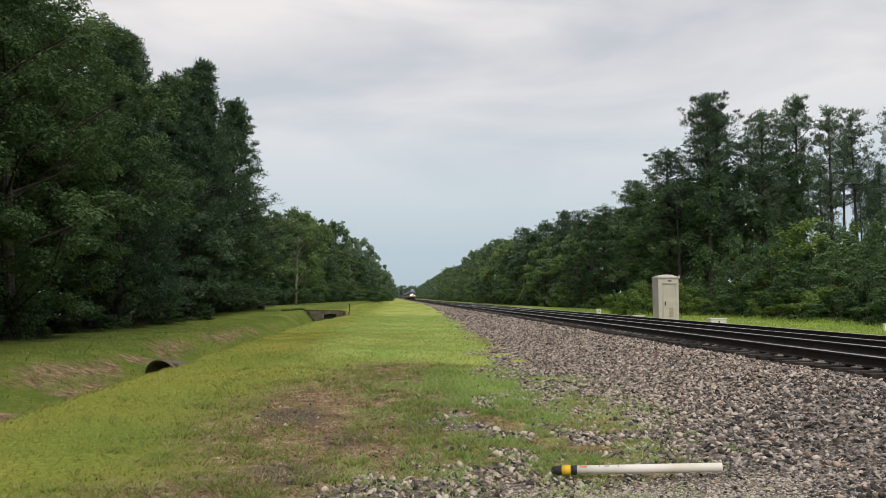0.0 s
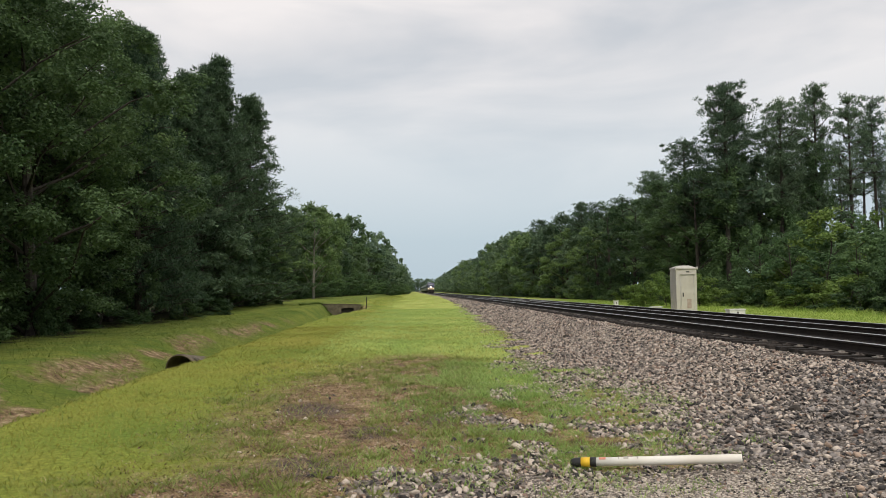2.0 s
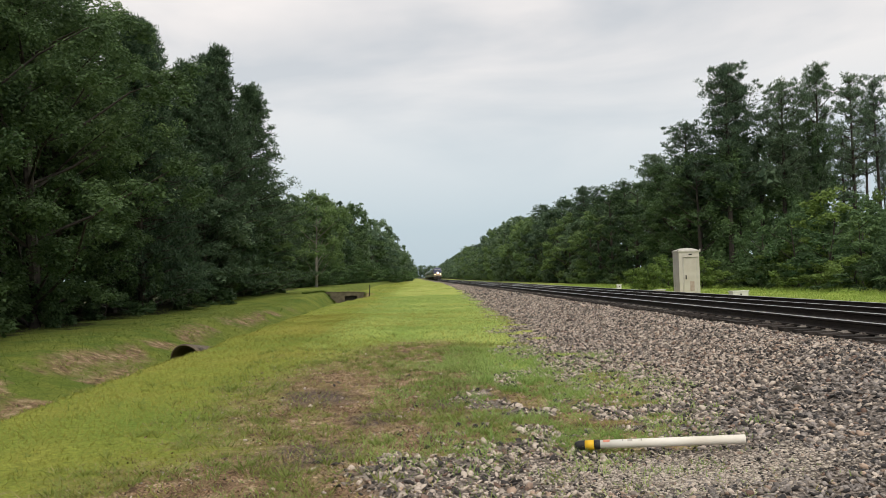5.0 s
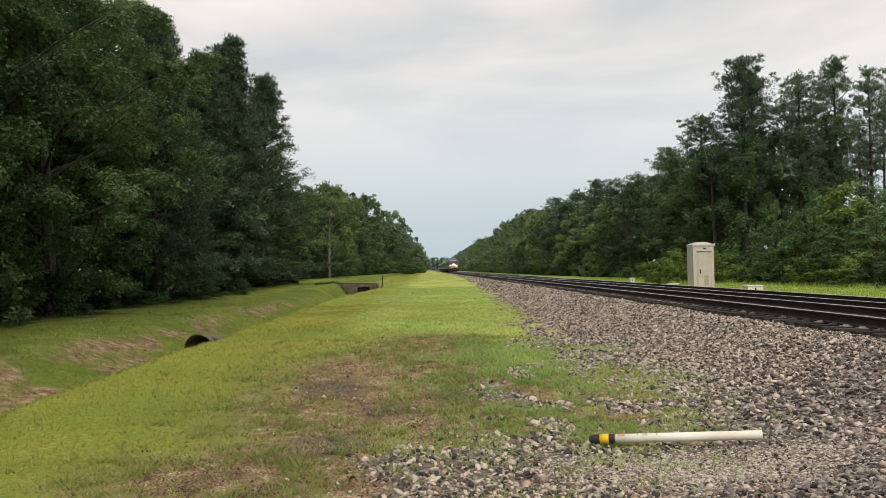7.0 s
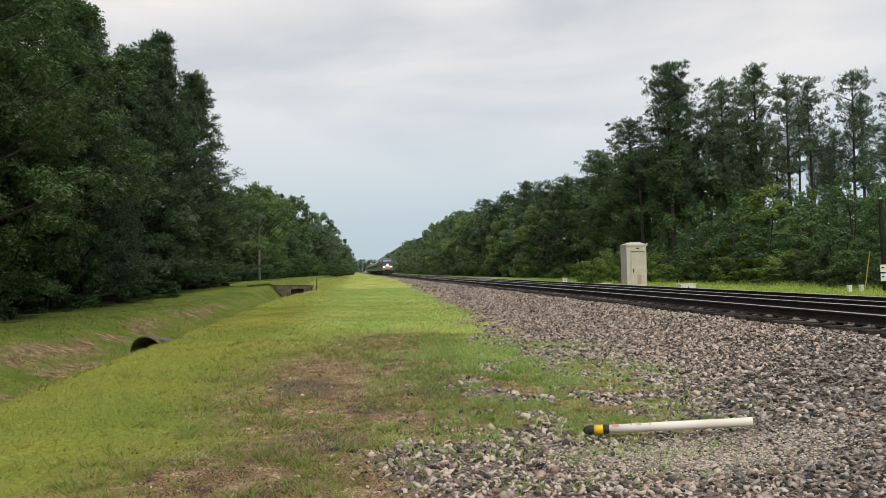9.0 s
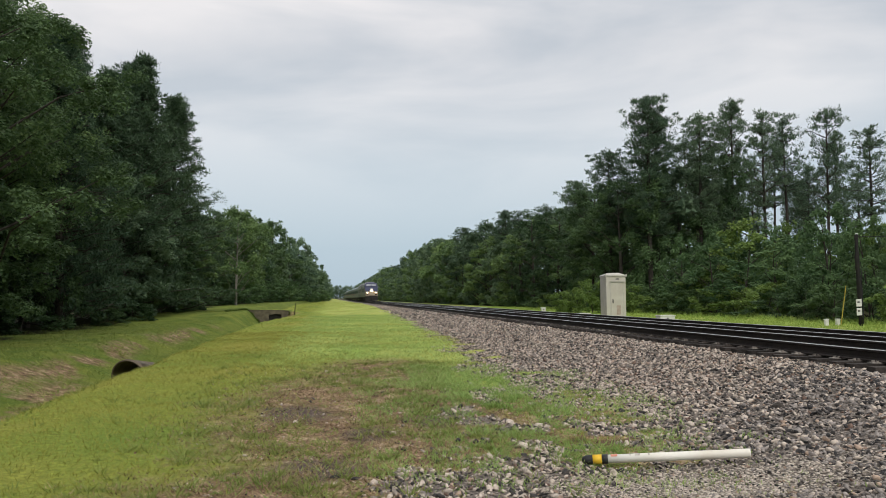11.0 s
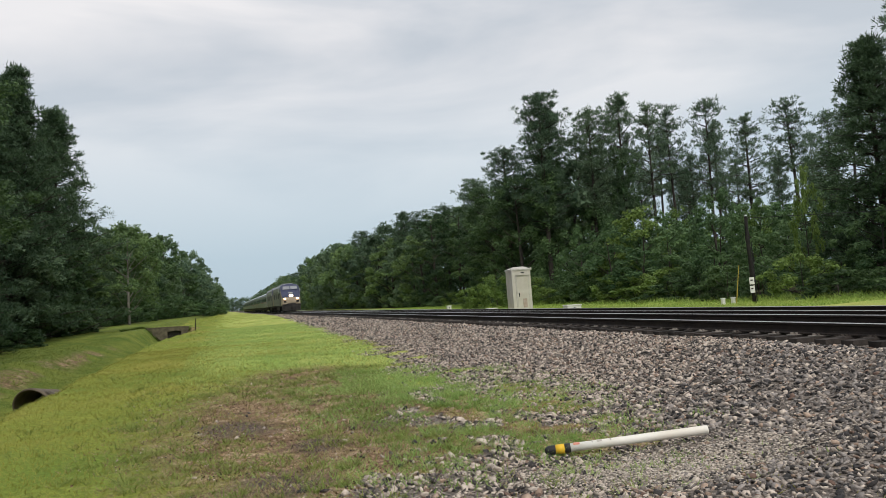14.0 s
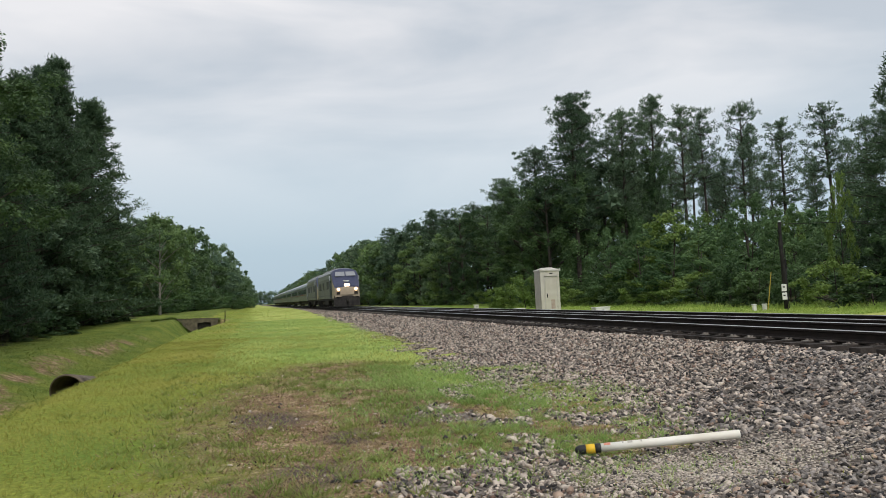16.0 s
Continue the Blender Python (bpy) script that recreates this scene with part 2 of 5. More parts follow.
def box(bm, x0, x1, y0, y1, z0, z1, bev=0.0, m=None):
    r = bmesh.ops.create_cube(bm, size=1.0)
    vs = r["verts"]
    bmesh.ops.scale(bm, vec=(x1 - x0, y1 - y0, z1 - z0), verts=vs)
    bmesh.ops.translate(bm, vec=((x0 + x1) / 2, (y0 + y1) / 2, (z0 + z1) / 2), verts=vs)
    if bev:
        es = list({e for v in vs for e in v.link_edges})
        r = bmesh.ops.bevel(bm, geom=es, offset=bev, segments=2, profile=0.5, affect="EDGES")
        vs = list({v for f in r["faces"] for v in f.verts} | {v for v in vs if v.is_valid})
    if m is not None:
        bmesh.ops.transform(bm, matrix=m, verts=vs)
    return bm


def boxed(*a, **k):
    return box(bmesh.new(), *a, **k)


def tube(bm, pts, radii, sides=8, caps=True):
    """A round bar through the points, with a radius at each."""
    rings = []
    for i, p in enumerate(pts):
        p = Vector(p)
        d = (Vector(pts[min(i + 1, len(pts) - 1)]) - Vector(pts[max(i - 1, 0)])).normalized()
        q = d.to_track_quat("Z", "Y")
        rings.append([bm.verts.new(p + q @ Vector((radii[i] * math.cos(a), radii[i] * math.sin(a), 0)))
                      for a in (2 * math.pi * k / sides for k in range(sides))])
    for a, b in zip(rings, rings[1:]):
        for k in range(sides):
            bm.faces.new((a[k], a[(k + 1) % sides], b[(k + 1) % sides], b[k]))
    if caps:
        bm.faces.new(list(reversed(rings[0])))
        bm.faces.new(rings[-1])
    return bm


def extrude_profile(bm, prof, y0, y1, mats=None):
    """A closed outline in x, z drawn out along y."""
    a = [bm.verts.new((x, y0, z)) for x, z in prof]
    b = [bm.verts.new((x, y1, z)) for x, z in prof]
    n = len(prof)
    for k in range(n):
        f = bm.faces.new((a[k], b[k], b[(k + 1) % n], a[(k + 1) % n]))
        if mats:
            f.material_index = mats[k]
    bm.faces.new(a)
    bm.faces.new(list(reversed(b)))
    return bm


def numpy_mesh(name, v, f, mats, smooth=False):
    me = bpy.data.meshes.new(name)
    me.vertices.add(len(v))
    me.vertices.foreach_set("co", np.asarray(v, np.float32).ravel())
    k = f.shape[1]
    me.loops.add(f.size)
    me.loops.foreach_set("vertex_index", f.astype(np.int32).ravel())
    me.polygons.add(len(f))
    me.polygons.foreach_set("loop_start", np.arange(0, f.size, k, dtype=np.int32))
    me.update(calc_edges=True)
    for m in mats:
        me.materials.append(m)
    if smooth:
        me.shade_smooth()
    return me


# ---- the ground ----
def interp(v, xs, ys):
    return np.interp(v, xs, ys)


def toe(y):
    """Where the ballast ends and the grass begins."""
    return interp(y, [-60, 9, 16, 28, 65, 170, 400], [1.5, 1.35, 1.1, 1.75, 3.0, 4.4, 4.6])


def ditch_x(y):
    return interp(y, [-60, 0, 20, 48, 65, 76, 120], [-9.0, -8.8, -8.2, -8.0, -6.9, -6.9, -8.0])


def wave(x, y, s, seed=0.0):
    return (np.sin(x * s * 1.3 + seed + 1.7 * np.sin(y * s * 0.7 + seed)) + np.sin(y * s * 1.1 + 2.1 * seed + 1.3 * np.sin(x * s * 0.9))) * 0.5


def patchy(x, y, scale, seed=0):
    """Smooth uneven patches between 0 and 1, about 1 / scale metres wide, at three sizes."""
    x, y = np.asarray(x, float), np.asarray(y, float)
    total, weight = 0.0, 0.0
    for octave in range(3):
        k = scale * 2.1 ** octave
        u, v = x * k + 37.1 * seed, y * k + 11.7 * seed
        i, j = np.floor(u), np.floor(v)
        fu, fv = u - i, v - j
        fu, fv = fu * fu * (3 - 2 * fu), fv * fv * (3 - 2 * fv)

        def lattice(a, b):
            h = np.sin(a * 127.1 + b * 311.7 + seed * 74.7 + octave * 19.3) * 43758.5453
            return h - np.floor(h)

        value = (lattice(i, j) * (1 - fu) + lattice(i + 1, j) * fu) * (1 - fv) + (lattice(i, j + 1) * (1 - fu) + lattice(i + 1, j + 1) * fu) * fv
        w = 0.55 ** octave
        total, weight = total + w * value, weight + w
    return np.clip((total / weight - 0.5) * 1.6 + 0.5, 0, 1)


def step(v, a, b):
    t = np.clip((v - a) / (b - a), 0, 1)
    return t * t * (3 - 2 * t)


def worn(x, y):
    """How bare the verge is: a trodden patch with grass coming back through it."""
    core = np.exp(-((((x + 1.45) / 2.15) ** 2 + ((y - 11.3) / 5.4) ** 2)) ** 1.8)
    foot = np.exp(-((((x + 2.2) / 1.8) ** 2 + ((y - 6.7) / 1.5) ** 2)) ** 1.4)
    back = 0.85 * np.exp(-((((x + 1.0) / 1.5) ** 2 + ((y - 15.8) / 4.0) ** 2)) ** 1.6)
    return np.clip(np.maximum(np.maximum(core, foot), back), 0, 1)


def bare_bank(x, y):
    """Bare earth on the far bank of the ditch, broken by tufts."""
    d = x - ditch_x(y)
    upper = np.exp(-((d + 1.75 + 0.5 * (patchy(x, y, 0.35, 16) - 0.5)) / 0.6) ** 2)
    lower = np.exp(-((d + 0.7) / 0.7) ** 2) * step(y, 12, 17) * step(26 - y, 0, 4)
    return 0.78 * np.maximum(upper, lower) * step(62 - y, 0, 14) * step(patchy(x, y, 0.6, 6), 0.22, 0.5)


def fresh_band(x, y):
    """Fresher grass along the crown of the verge, beyond the trodden patch."""
    far = step(x, -4.4, -1.8) * step(y + 5 * (patchy(x, y, 0.3, 35) - 0.5), 10, 24) * (0.45 + 0.55 * step(patchy(x, y, 0.45, 31), 0.25, 0.6))
    beside = 0.85 * step(x, -0.5, 0.4) * step(y, 6.3, 7.5) * step(patchy(x, y, 0.9, 33), 0.2, 0.55)
    return np.maximum(far, beside)


def stony(x, y):
    """How much ballast lies there: the slope, the apron in front and islands in the grass."""
    n1, n2 = patchy(x, y, 0.8, 3), patchy(x, y, 2.0, 4)
    slope = step(x - toe(y) + 1.5 * (n1 - 0.5), -0.35, 0.35)
    apron = step(7.55 + 0.25 * (x + 1) - y + 1.2 * (n1 - 0.5) + 0.5 * (n2 - 0.5), -0.25, 0.25) * step(x, -2.6 + n1, -1.6 + n1)
    isles = step(n2, 0.56, 0.66) * step(x, -1.4, 0.2) * step(y, 7, 8.5) * step(15 - y, 0, 3)
    keep = 1 - 0.85 * step(patchy(x, y, 1.3, 9), 0.55, 0.7) * step(2.6 - x, 0, 0.8) * step(y, 8.0, 8.6)
    return np.clip(np.maximum(np.maximum(slope, apron) * keep, isles), 0, 1)


def ground_z(x, y):
    x, y = np.asarray(x, float), np.asarray(y, float)
    base = interp(y, [-20, 8, 14, 22, 40, 80, 300], [-0.74, -0.74, -0.62, -0.54, -0.46, -0.42, -0.36])
    t = toe(y)
    s = np.clip((x - t) / (5.1 - t), 0, 1)
    left = base + (-0.27 - base) * (s ** 1.6)
    z = np.where(x < t, base, left)
    z = np.where(x > 5.1, -0.27, z)
    z = np.where(x > 8.9, -0.27 - 0.13 * np.clip((x - 8.9) / 0.9, 0, 1), z)
    z = np.where(x > 13.1, -0.40 - 0.16 * np.clip((x - 13.1) / 1.5, 0, 1), z)
    z = z - 0.11 * np.exp(-(((x - 0.9) / 1.3) ** 2 + ((y - 7.2) / 1.5) ** 2))
    # ditch, with the crossing further on
    d = x - ditch_x(y)
    over = step(y, 68.75, 69.15) * step(78 - y, 0, 3)
    depth = 0.95 * (1 - 0.97 * over) * interp(y, [60, 100, 130], [1, 1, 0.3])
    near = np.clip((2.3 - d) / 1.7, 0, 1)
    near = np.sin(near * math.pi / 2) ** 1.3
    reach = interp(y, [58, 68], [3.0, 1.9])
    far = np.clip((d + reach) / (reach - 0.3), 0, 1)
    far = far * far * (3 - 2 * far)
    lawn = -0.22 * np.clip((-d - 0.5) / 3, 0, 1)
    z = z - np.where(d < 2.3, depth * near * np.where(d < 0, far, 1.0), 0) + np.where(d < 0, lawn, 0)
    z = z + 0.47 * step(y, 52, 67) * step(90 - y, 0, 8) * step(-d, 0.5, 1.9) * step(x, -24, -17) * (1 - over)
    on_top = over * step(x, -24, -17) * step(-3.6 - x, -0.8, 1.0)
    z = z * (1 - on_top) + on_top * interp(x, [-16, -8.6, -4.9, -3.8], [-0.2, -0.06, -0.2, -0.4])
    z = z + 0.7 * step(y, 76, 98) * step(-x, 6.5, 10.5)
    z = z + 0.38 * np.exp(-((x - t + 0.9) / 1.0) ** 2) * step(y, 55, 88) * step(190 - y, 0, 70)
    rough = np.where(x > t, 0.02, 0.035)
    z = z + rough * wave(x, y, 1.1) + 0.5 * rough * wave(x, y, 3.7, 2.0)
    return z


def ground_height(x, y):
    return float(ground_z(x, y))


def build_ground():
    xs = np.concatenate([[-900, -400, -180, -90, -60, -45, -36, -30], np.arange(-26, -10, 0.5), np.arange(-10, 6.0, 0.16),
                         np.arange(6, 16, 0.4), np.arange(16, 30, 0.8), [31, 34, 40, 50, 70, 120, 260, 500, 900]])
    ys = np.concatenate([[-400, -150, -60, -30, -14], np.arange(-8, 4, 1.0), np.arange(4, 26, 0.16), np.arange(26, 50, 0.4), np.arange(50, 66, 1.0), np.arange(66, 71, 0.2), np.arange(71, 110, 1.0),
                         np.arange(110, 300, 5), [310, 340, 400, 500, 700, 1000, 1600, 2600, 4000]])
    gx, gy = np.meshgrid(xs, ys)
    gz = ground_z(gx, gy)
    v = np.stack([gx, gy, gz], -1).reshape(-1, 3)
    nx, ny = len(xs), len(ys)
    i = (np.arange(ny - 1)[:, None] * nx + np.arange(nx - 1)[None, :]).ravel()
    f = np.stack([i, i + 1, i + nx + 1, i + nx], 1)
    me = numpy_mesh("ground", v, f, [ground_material()], True)
    x, y = v[:, 0], v[:, 1]
    t = toe(y)
    wob = patchy(x, y, 0.9, 2) * 2 - 1
    ballast = stony(x, y) * np.clip((13.9 - x + wob * 0.4) / 0.4, 0, 1)
    d = x - ditch_x(y)
    bank = bare_bank(x, y)
    lush = step(-d - 0.2 + wob * 0.4, -0.4, 0.4) * 0.9
    far_dirt = step(y, 68.3, 68.8) * step(69.4 - y, 0, 0.3) * np.clip(1.6 - np.abs(x + 6.6) / 1.6, 0, 1)
    thin = 0.72 * step(x, -1.2, 0.2) * step(15 - y, 0, 4) * step(y, 5, 6)
    dirt = np.clip(np.maximum(worn(x, y) * (0.72 + 0.28 * step(patchy(x, y, 1.1, 5), 0.1, 0.45)), np.maximum(np.maximum(bank, far_dirt), thin)), 0, 1)
    # Under the tree lines: leaf litter, darkened by the wood's shade in its colour.
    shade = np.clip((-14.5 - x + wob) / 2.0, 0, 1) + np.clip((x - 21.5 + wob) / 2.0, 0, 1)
    wet = np.zeros_like(x)
    for wx, wy, wr in ((-2.05, 7.65, 0.5), (-0.6, 10.3, 0.4), (-1.5, 9.6, 0.35), (-2.4, 11.2, 0.5)):
        wet = np.maximum(wet, np.exp(-(((x - wx) / wr) ** 2 + ((y - wy) / (wr * 1.4)) ** 2) ** 1.5))
    for name, values in (("wet", wet), ("ballast", ballast), ("dirt", dirt), ("lush", lush), ("shaded_litter", np.clip(shade, 0, 1)), ("fresh", fresh_band(x, y))):
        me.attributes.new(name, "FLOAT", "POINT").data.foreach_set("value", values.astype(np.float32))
    ob = new("ground", me)
    return tagged(ob, "mown yellow-green grass verge with bare dirt and ballast", "ground", kind="structure")


def ground_material():
    m = bpy.data.materials.new("ground_cover")
    m.use_nodes = True
    n, l = m.node_tree.nodes, m.node_tree.links
    p = n["Principled BSDF"]
    p.inputs["Roughness"].default_value, p.inputs["Specular IOR Level"].default_value = 0.95, 0.1
    co = n.new("ShaderNodeTexCoord")

    def noise_colour(scale, detail, stops, stretch=None):
        no, ramp = n.new("ShaderNodeTexNoise"), n.new("ShaderNodeValToRGB")
        no.inputs["Scale"].default_value, no.inputs["Detail"].default_value, no.inputs["Roughness"].default_value = scale, detail, 0.65
        l.new(co.outputs["Object"], no.inputs["Vector"])
        r = ramp.color_ramp
        r.elements[0].position, r.elements[0].color = stops[0][0], (*stops[0][1], 1)
        r.elements[1].position, r.elements[1].color = stops[-1][0], (*stops[-1][1], 1)
        for pos, c in stops[1:-1]:
            r.elements.new(pos).color = (*c, 1)
        l.new(no.outputs[0], ramp.inputs[0])
        return ramp.outputs[0], no.outputs[0]

    def mix(fac, a, b, kind="MIX"):
        mx = n.new("ShaderNodeMixRGB")
        mx.blend_type = kind
        for s, i in ((fac, 0), (a, 1), (b, 2)):
            if isinstance(s, (float, int)):
                mx.inputs[i].default_value = s
            elif isinstance(s, tuple):
                mx.inputs[i].default_value = s
            else:
                l.new(s, mx.inputs[i])
        return mx.outputs[0]

    def mask(name, soft, scale):
        at, no, ad, mr = n.new("ShaderNodeAttribute"), n.new("ShaderNodeTexNoise"), n.new("ShaderNodeMath"), n.new("ShaderNodeMapRange")
        at.attribute_name = name
        no.inputs["Scale"].default_value, no.inputs["Detail"].default_value = scale, 5
        l.new(co.outputs["Object"], no.inputs["Vector"])
        l.new(at.outputs["Fac"], ad.inputs[0])
        l.new(no.outputs[0], ad.inputs[1])
        mr.inputs["From Min"].default_value, mr.inputs["From Max"].default_value = 1.0 - soft, 1.0 + soft
        l.new(ad.outputs[0], mr.inputs[0])
        return mr.outputs[0]

    broad, _ = noise_colour(0.16, 4, [(0.34, (0.19, 0.28, 0.055)), (0.5, (0.28, 0.33, 0.068)), (0.64, (0.36, 0.35, 0.085))])
    fine, fine_h = noise_colour(16, 6, [(0.3, (0.5, 0.5, 0.45)), (0.7, (1.25, 1.2, 1.1))])
    grass = mix(1.0, broad, fine, "MULTIPLY")
    soil, _ = noise_colour(3.5, 8, [(0.34, (0.09, 0.06, 0.042)), (0.5, (0.27, 0.18, 0.113)), (0.66, (0.5, 0.385, 0.26))])
    crumbs, _ = noise_colour(38, 4, [(0.38, (0.4, 0.39, 0.38)), (0.5, (0.95, 0.93, 0.9)), (0.62, (1.65, 1.65, 1.65))])
    soil = mix(1.0, soil, crumbs, "MULTIPLY")
    gravel, grav_h = noise_colour(22, 8, [(0.36, (0.045, 0.039, 0.034)), (0.5, (0.18, 0.155, 0.135)), (0.66, (0.38, 0.325, 0.28))])
    # Leaf litter with the shade under the trees painted in.
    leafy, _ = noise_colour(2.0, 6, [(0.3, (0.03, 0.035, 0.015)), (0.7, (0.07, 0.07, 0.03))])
    green, _ = noise_colour(0.7, 5, [(0.3, (0.1, 0.17, 0.034)), (0.7, (0.24, 0.275, 0.062))])
    young, _ = noise_colour(0.5, 4, [(0.32, (0.33, 0.47, 0.115)), (0.66, (0.55, 0.58, 0.185))])
    grass = mix(mask("fresh", 0.4, 0.6), grass, mix(1.0, young, fine, "MULTIPLY"))
    grass = mix(mask("lush", 0.3, 1.5), grass, mix(1.0, green, fine, "MULTIPLY"))
    c = mix(mask("dirt", 0.3, 5.0), grass, soil)
    c = mix(mask("wet", 0.35, 4.0), c, mix(1.0, (0.13, 0.1, 0.085, 1), crumbs, "MULTIPLY"))
    c = mix(mask("shaded_litter", 0.2, 1.2), c, leafy)
    c = mix(mask("ballast", 0.2, 6.0), c, gravel)
    l.new(c, p.inputs["Base Color"])
    bp = n.new("ShaderNodeBump")
    bp.inputs["Strength"].default_value, bp.inputs["Distance"].default_value = 0.9, 0.05
    l.new(fine_h, bp.inputs["Height"])
    l.new(bp.outputs[0], p.inputs["Normal"])
    return m


ground = build_ground()


# ---- railway tracks ----
def rail_profile(x):
    pts = [(-0.076, -0.185), (0.076, -0.185), (0.076, -0.173), (0.02, -0.155), (0.009, -0.13), (0.009, -0.06), (0.036, -0.04), (0.037, -0.008), (0.028, 0.0),
           (-0.028, 0.0), (-0.037, -0.008), (-0.036, -0.04), (-0.009, -0.06), (-0.009, -0.13), (-0.02, -0.155), (-0.076, -0.173)]
    return [(x + a, b) for a, b in pts]


def tie_mesh():
    bm = bmesh.new()
    box(bm, -1.3, 1.3, -0.115, 0.115, -0.375, -0.198)
    me = bpy.data.meshes.new("tie")
    bm.to_mesh(me)
    bm.free()
    me.materials.append(TIE)
    return me


def plate_mesh():
    bm = bmesh.new()
    box(bm, -0.19, 0.19, -0.09, 0.09, -0.197, -0.183)
    for sx in (-0.11, 0.11):
        for sy in (-0.05, 0.05):
            box(bm, sx - 0.02, sx + 0.02, sy - 0.016, sy + 0.016, -0.184, -0.158)
    me = bpy.data.meshes.new("tie_plate")
    bm.to_mesh(me)
    bm.free()
    me.materials.append(PLATE)
    return me


TIE_ME, PLATE_ME = tie_mesh(), plate_mesh()


def railway_track(cx, z, label, first, count, seed):
    rng = random.Random(seed)
    root = thing("railway_track", label, "railway track", pose(cx, 0, z), "railway tracks", "structure")
    for x in (-0.7525, 0.7525):
        bm = extrude_profile(bmesh.new(), rail_profile(x), -40, 900, [0, 0, 0, 0, 0, 0, 0, 1, 1, 1, 0, 0, 0, 0, 0, 0])
        part("rail", bm, [RAIL_SIDE, RAIL_HEAD], root, "worn steel rail with a bright running surface")
    y = first
    for k in range(count):
        t = new("tie", TIE_ME)
        t.parent = root
        t.matrix_basis = pose(rng.uniform(-0.04, 0.04), y + rng.uniform(-0.02, 0.02), rng.uniform(-0.008, 0.0), 0, 0, rng.uniform(-0.8, 0.8))
        if y < 75:
            for x in (-0.7525, 0.7525):
                p = new("tie_plate", PLATE_ME)
                p.parent = t
                p.matrix_basis = pose(x, 0, 0)
        y += 0.525
    bm = bmesh.new()
    while y < 420:
        box(bm, -1.3, 1.3, y - 0.115, y + 0.115, -0.375, -0.2)
        y += 0.525
    tagged(part("far_ties", bm, TIE, root), kind="stuff")
    return root


main_track = railway_track(7.2525, 0.0, "main railway track with rusty rails on dark timber ties", 2.0, 290, 3)
second_track = railway_track(11.35, -0.12, "second railway track running alongside, slightly lower", 4.0, 230, 4)


def crossover():
    """A pair of rails leading from one track to the other."""
    root = thing("crossover_track", "pair of steel rails crossing between the two tracks", "railway track", None, "", "structure")
    y0, y1 = 62.0, 104.0
    for off in (-0.7525, 0.7525):
        bm = bmesh.new()
        prev = None
        for k in range(25):
            s = k / 24
            e = s * s * (3 - 2 * s)
            x, y, z = 11.35 + (7.2525 - 11.35) * e + off, y0 + (y1 - y0) * s, -0.116 + 0.112 * e
            ring = [bm.verts.new((px, y, pz + z)) for px, pz in rail_profile(x)]
            if prev:
                for q in range(16):
                    f = bm.faces.new((prev[q], ring[q], ring[(q + 1) % 16], prev[(q + 1) % 16]))
                    f.material_index = 1 if q in (7, 8, 9) else 0
            prev = ring
        part("rail", bm, [RAIL_SIDE, RAIL_HEAD], root)


crossover()


# ---- ballast stones ----
def stone_shapes(rng, count, fine):
    """Broken stones: small rough solids of twenty or twelve facets."""
    bm = bmesh.new()
    if fine:
        bmesh.ops.create_icosphere(bm, subdivisions=1, radius=1.0)
    else:
        bmesh.ops.create_cube(bm, size=1.3)
        bmesh.ops.triangulate(bm, faces=bm.faces)
    base = np.array([v.co[:] for v in bm.verts])
    faces = np.array([[v.index for v in f.verts] for f in bm.faces])
    bm.free()
    shapes = []
    for k in range(count):
        v = base * (1 + rng.uniform(-0.3, 0.3, size=(len(base), 1)))
        axes, _ = np.linalg.qr(rng.normal(size=(3, 3)))
        axes = axes + rng.normal(0, 0.16, size=(3, 3))
        cuts = [(q, rng.uniform(0.42, 0.68)) for a in axes for q in (a, -a)] + [(rng.normal(size=3), rng.uniform(0.5, 0.7)) for _ in range(2)]
        for n, depth in cuts:
            n = n / np.linalg.norm(n)
            v = v - np.clip(v @ n - depth, 0, None)[:, None] * n
        v = v * np.array([1.28, 1.0, 0.66]) * rng.uniform(0.72, 1.28, size=3)
        shapes.append(v)
    return shapes, faces


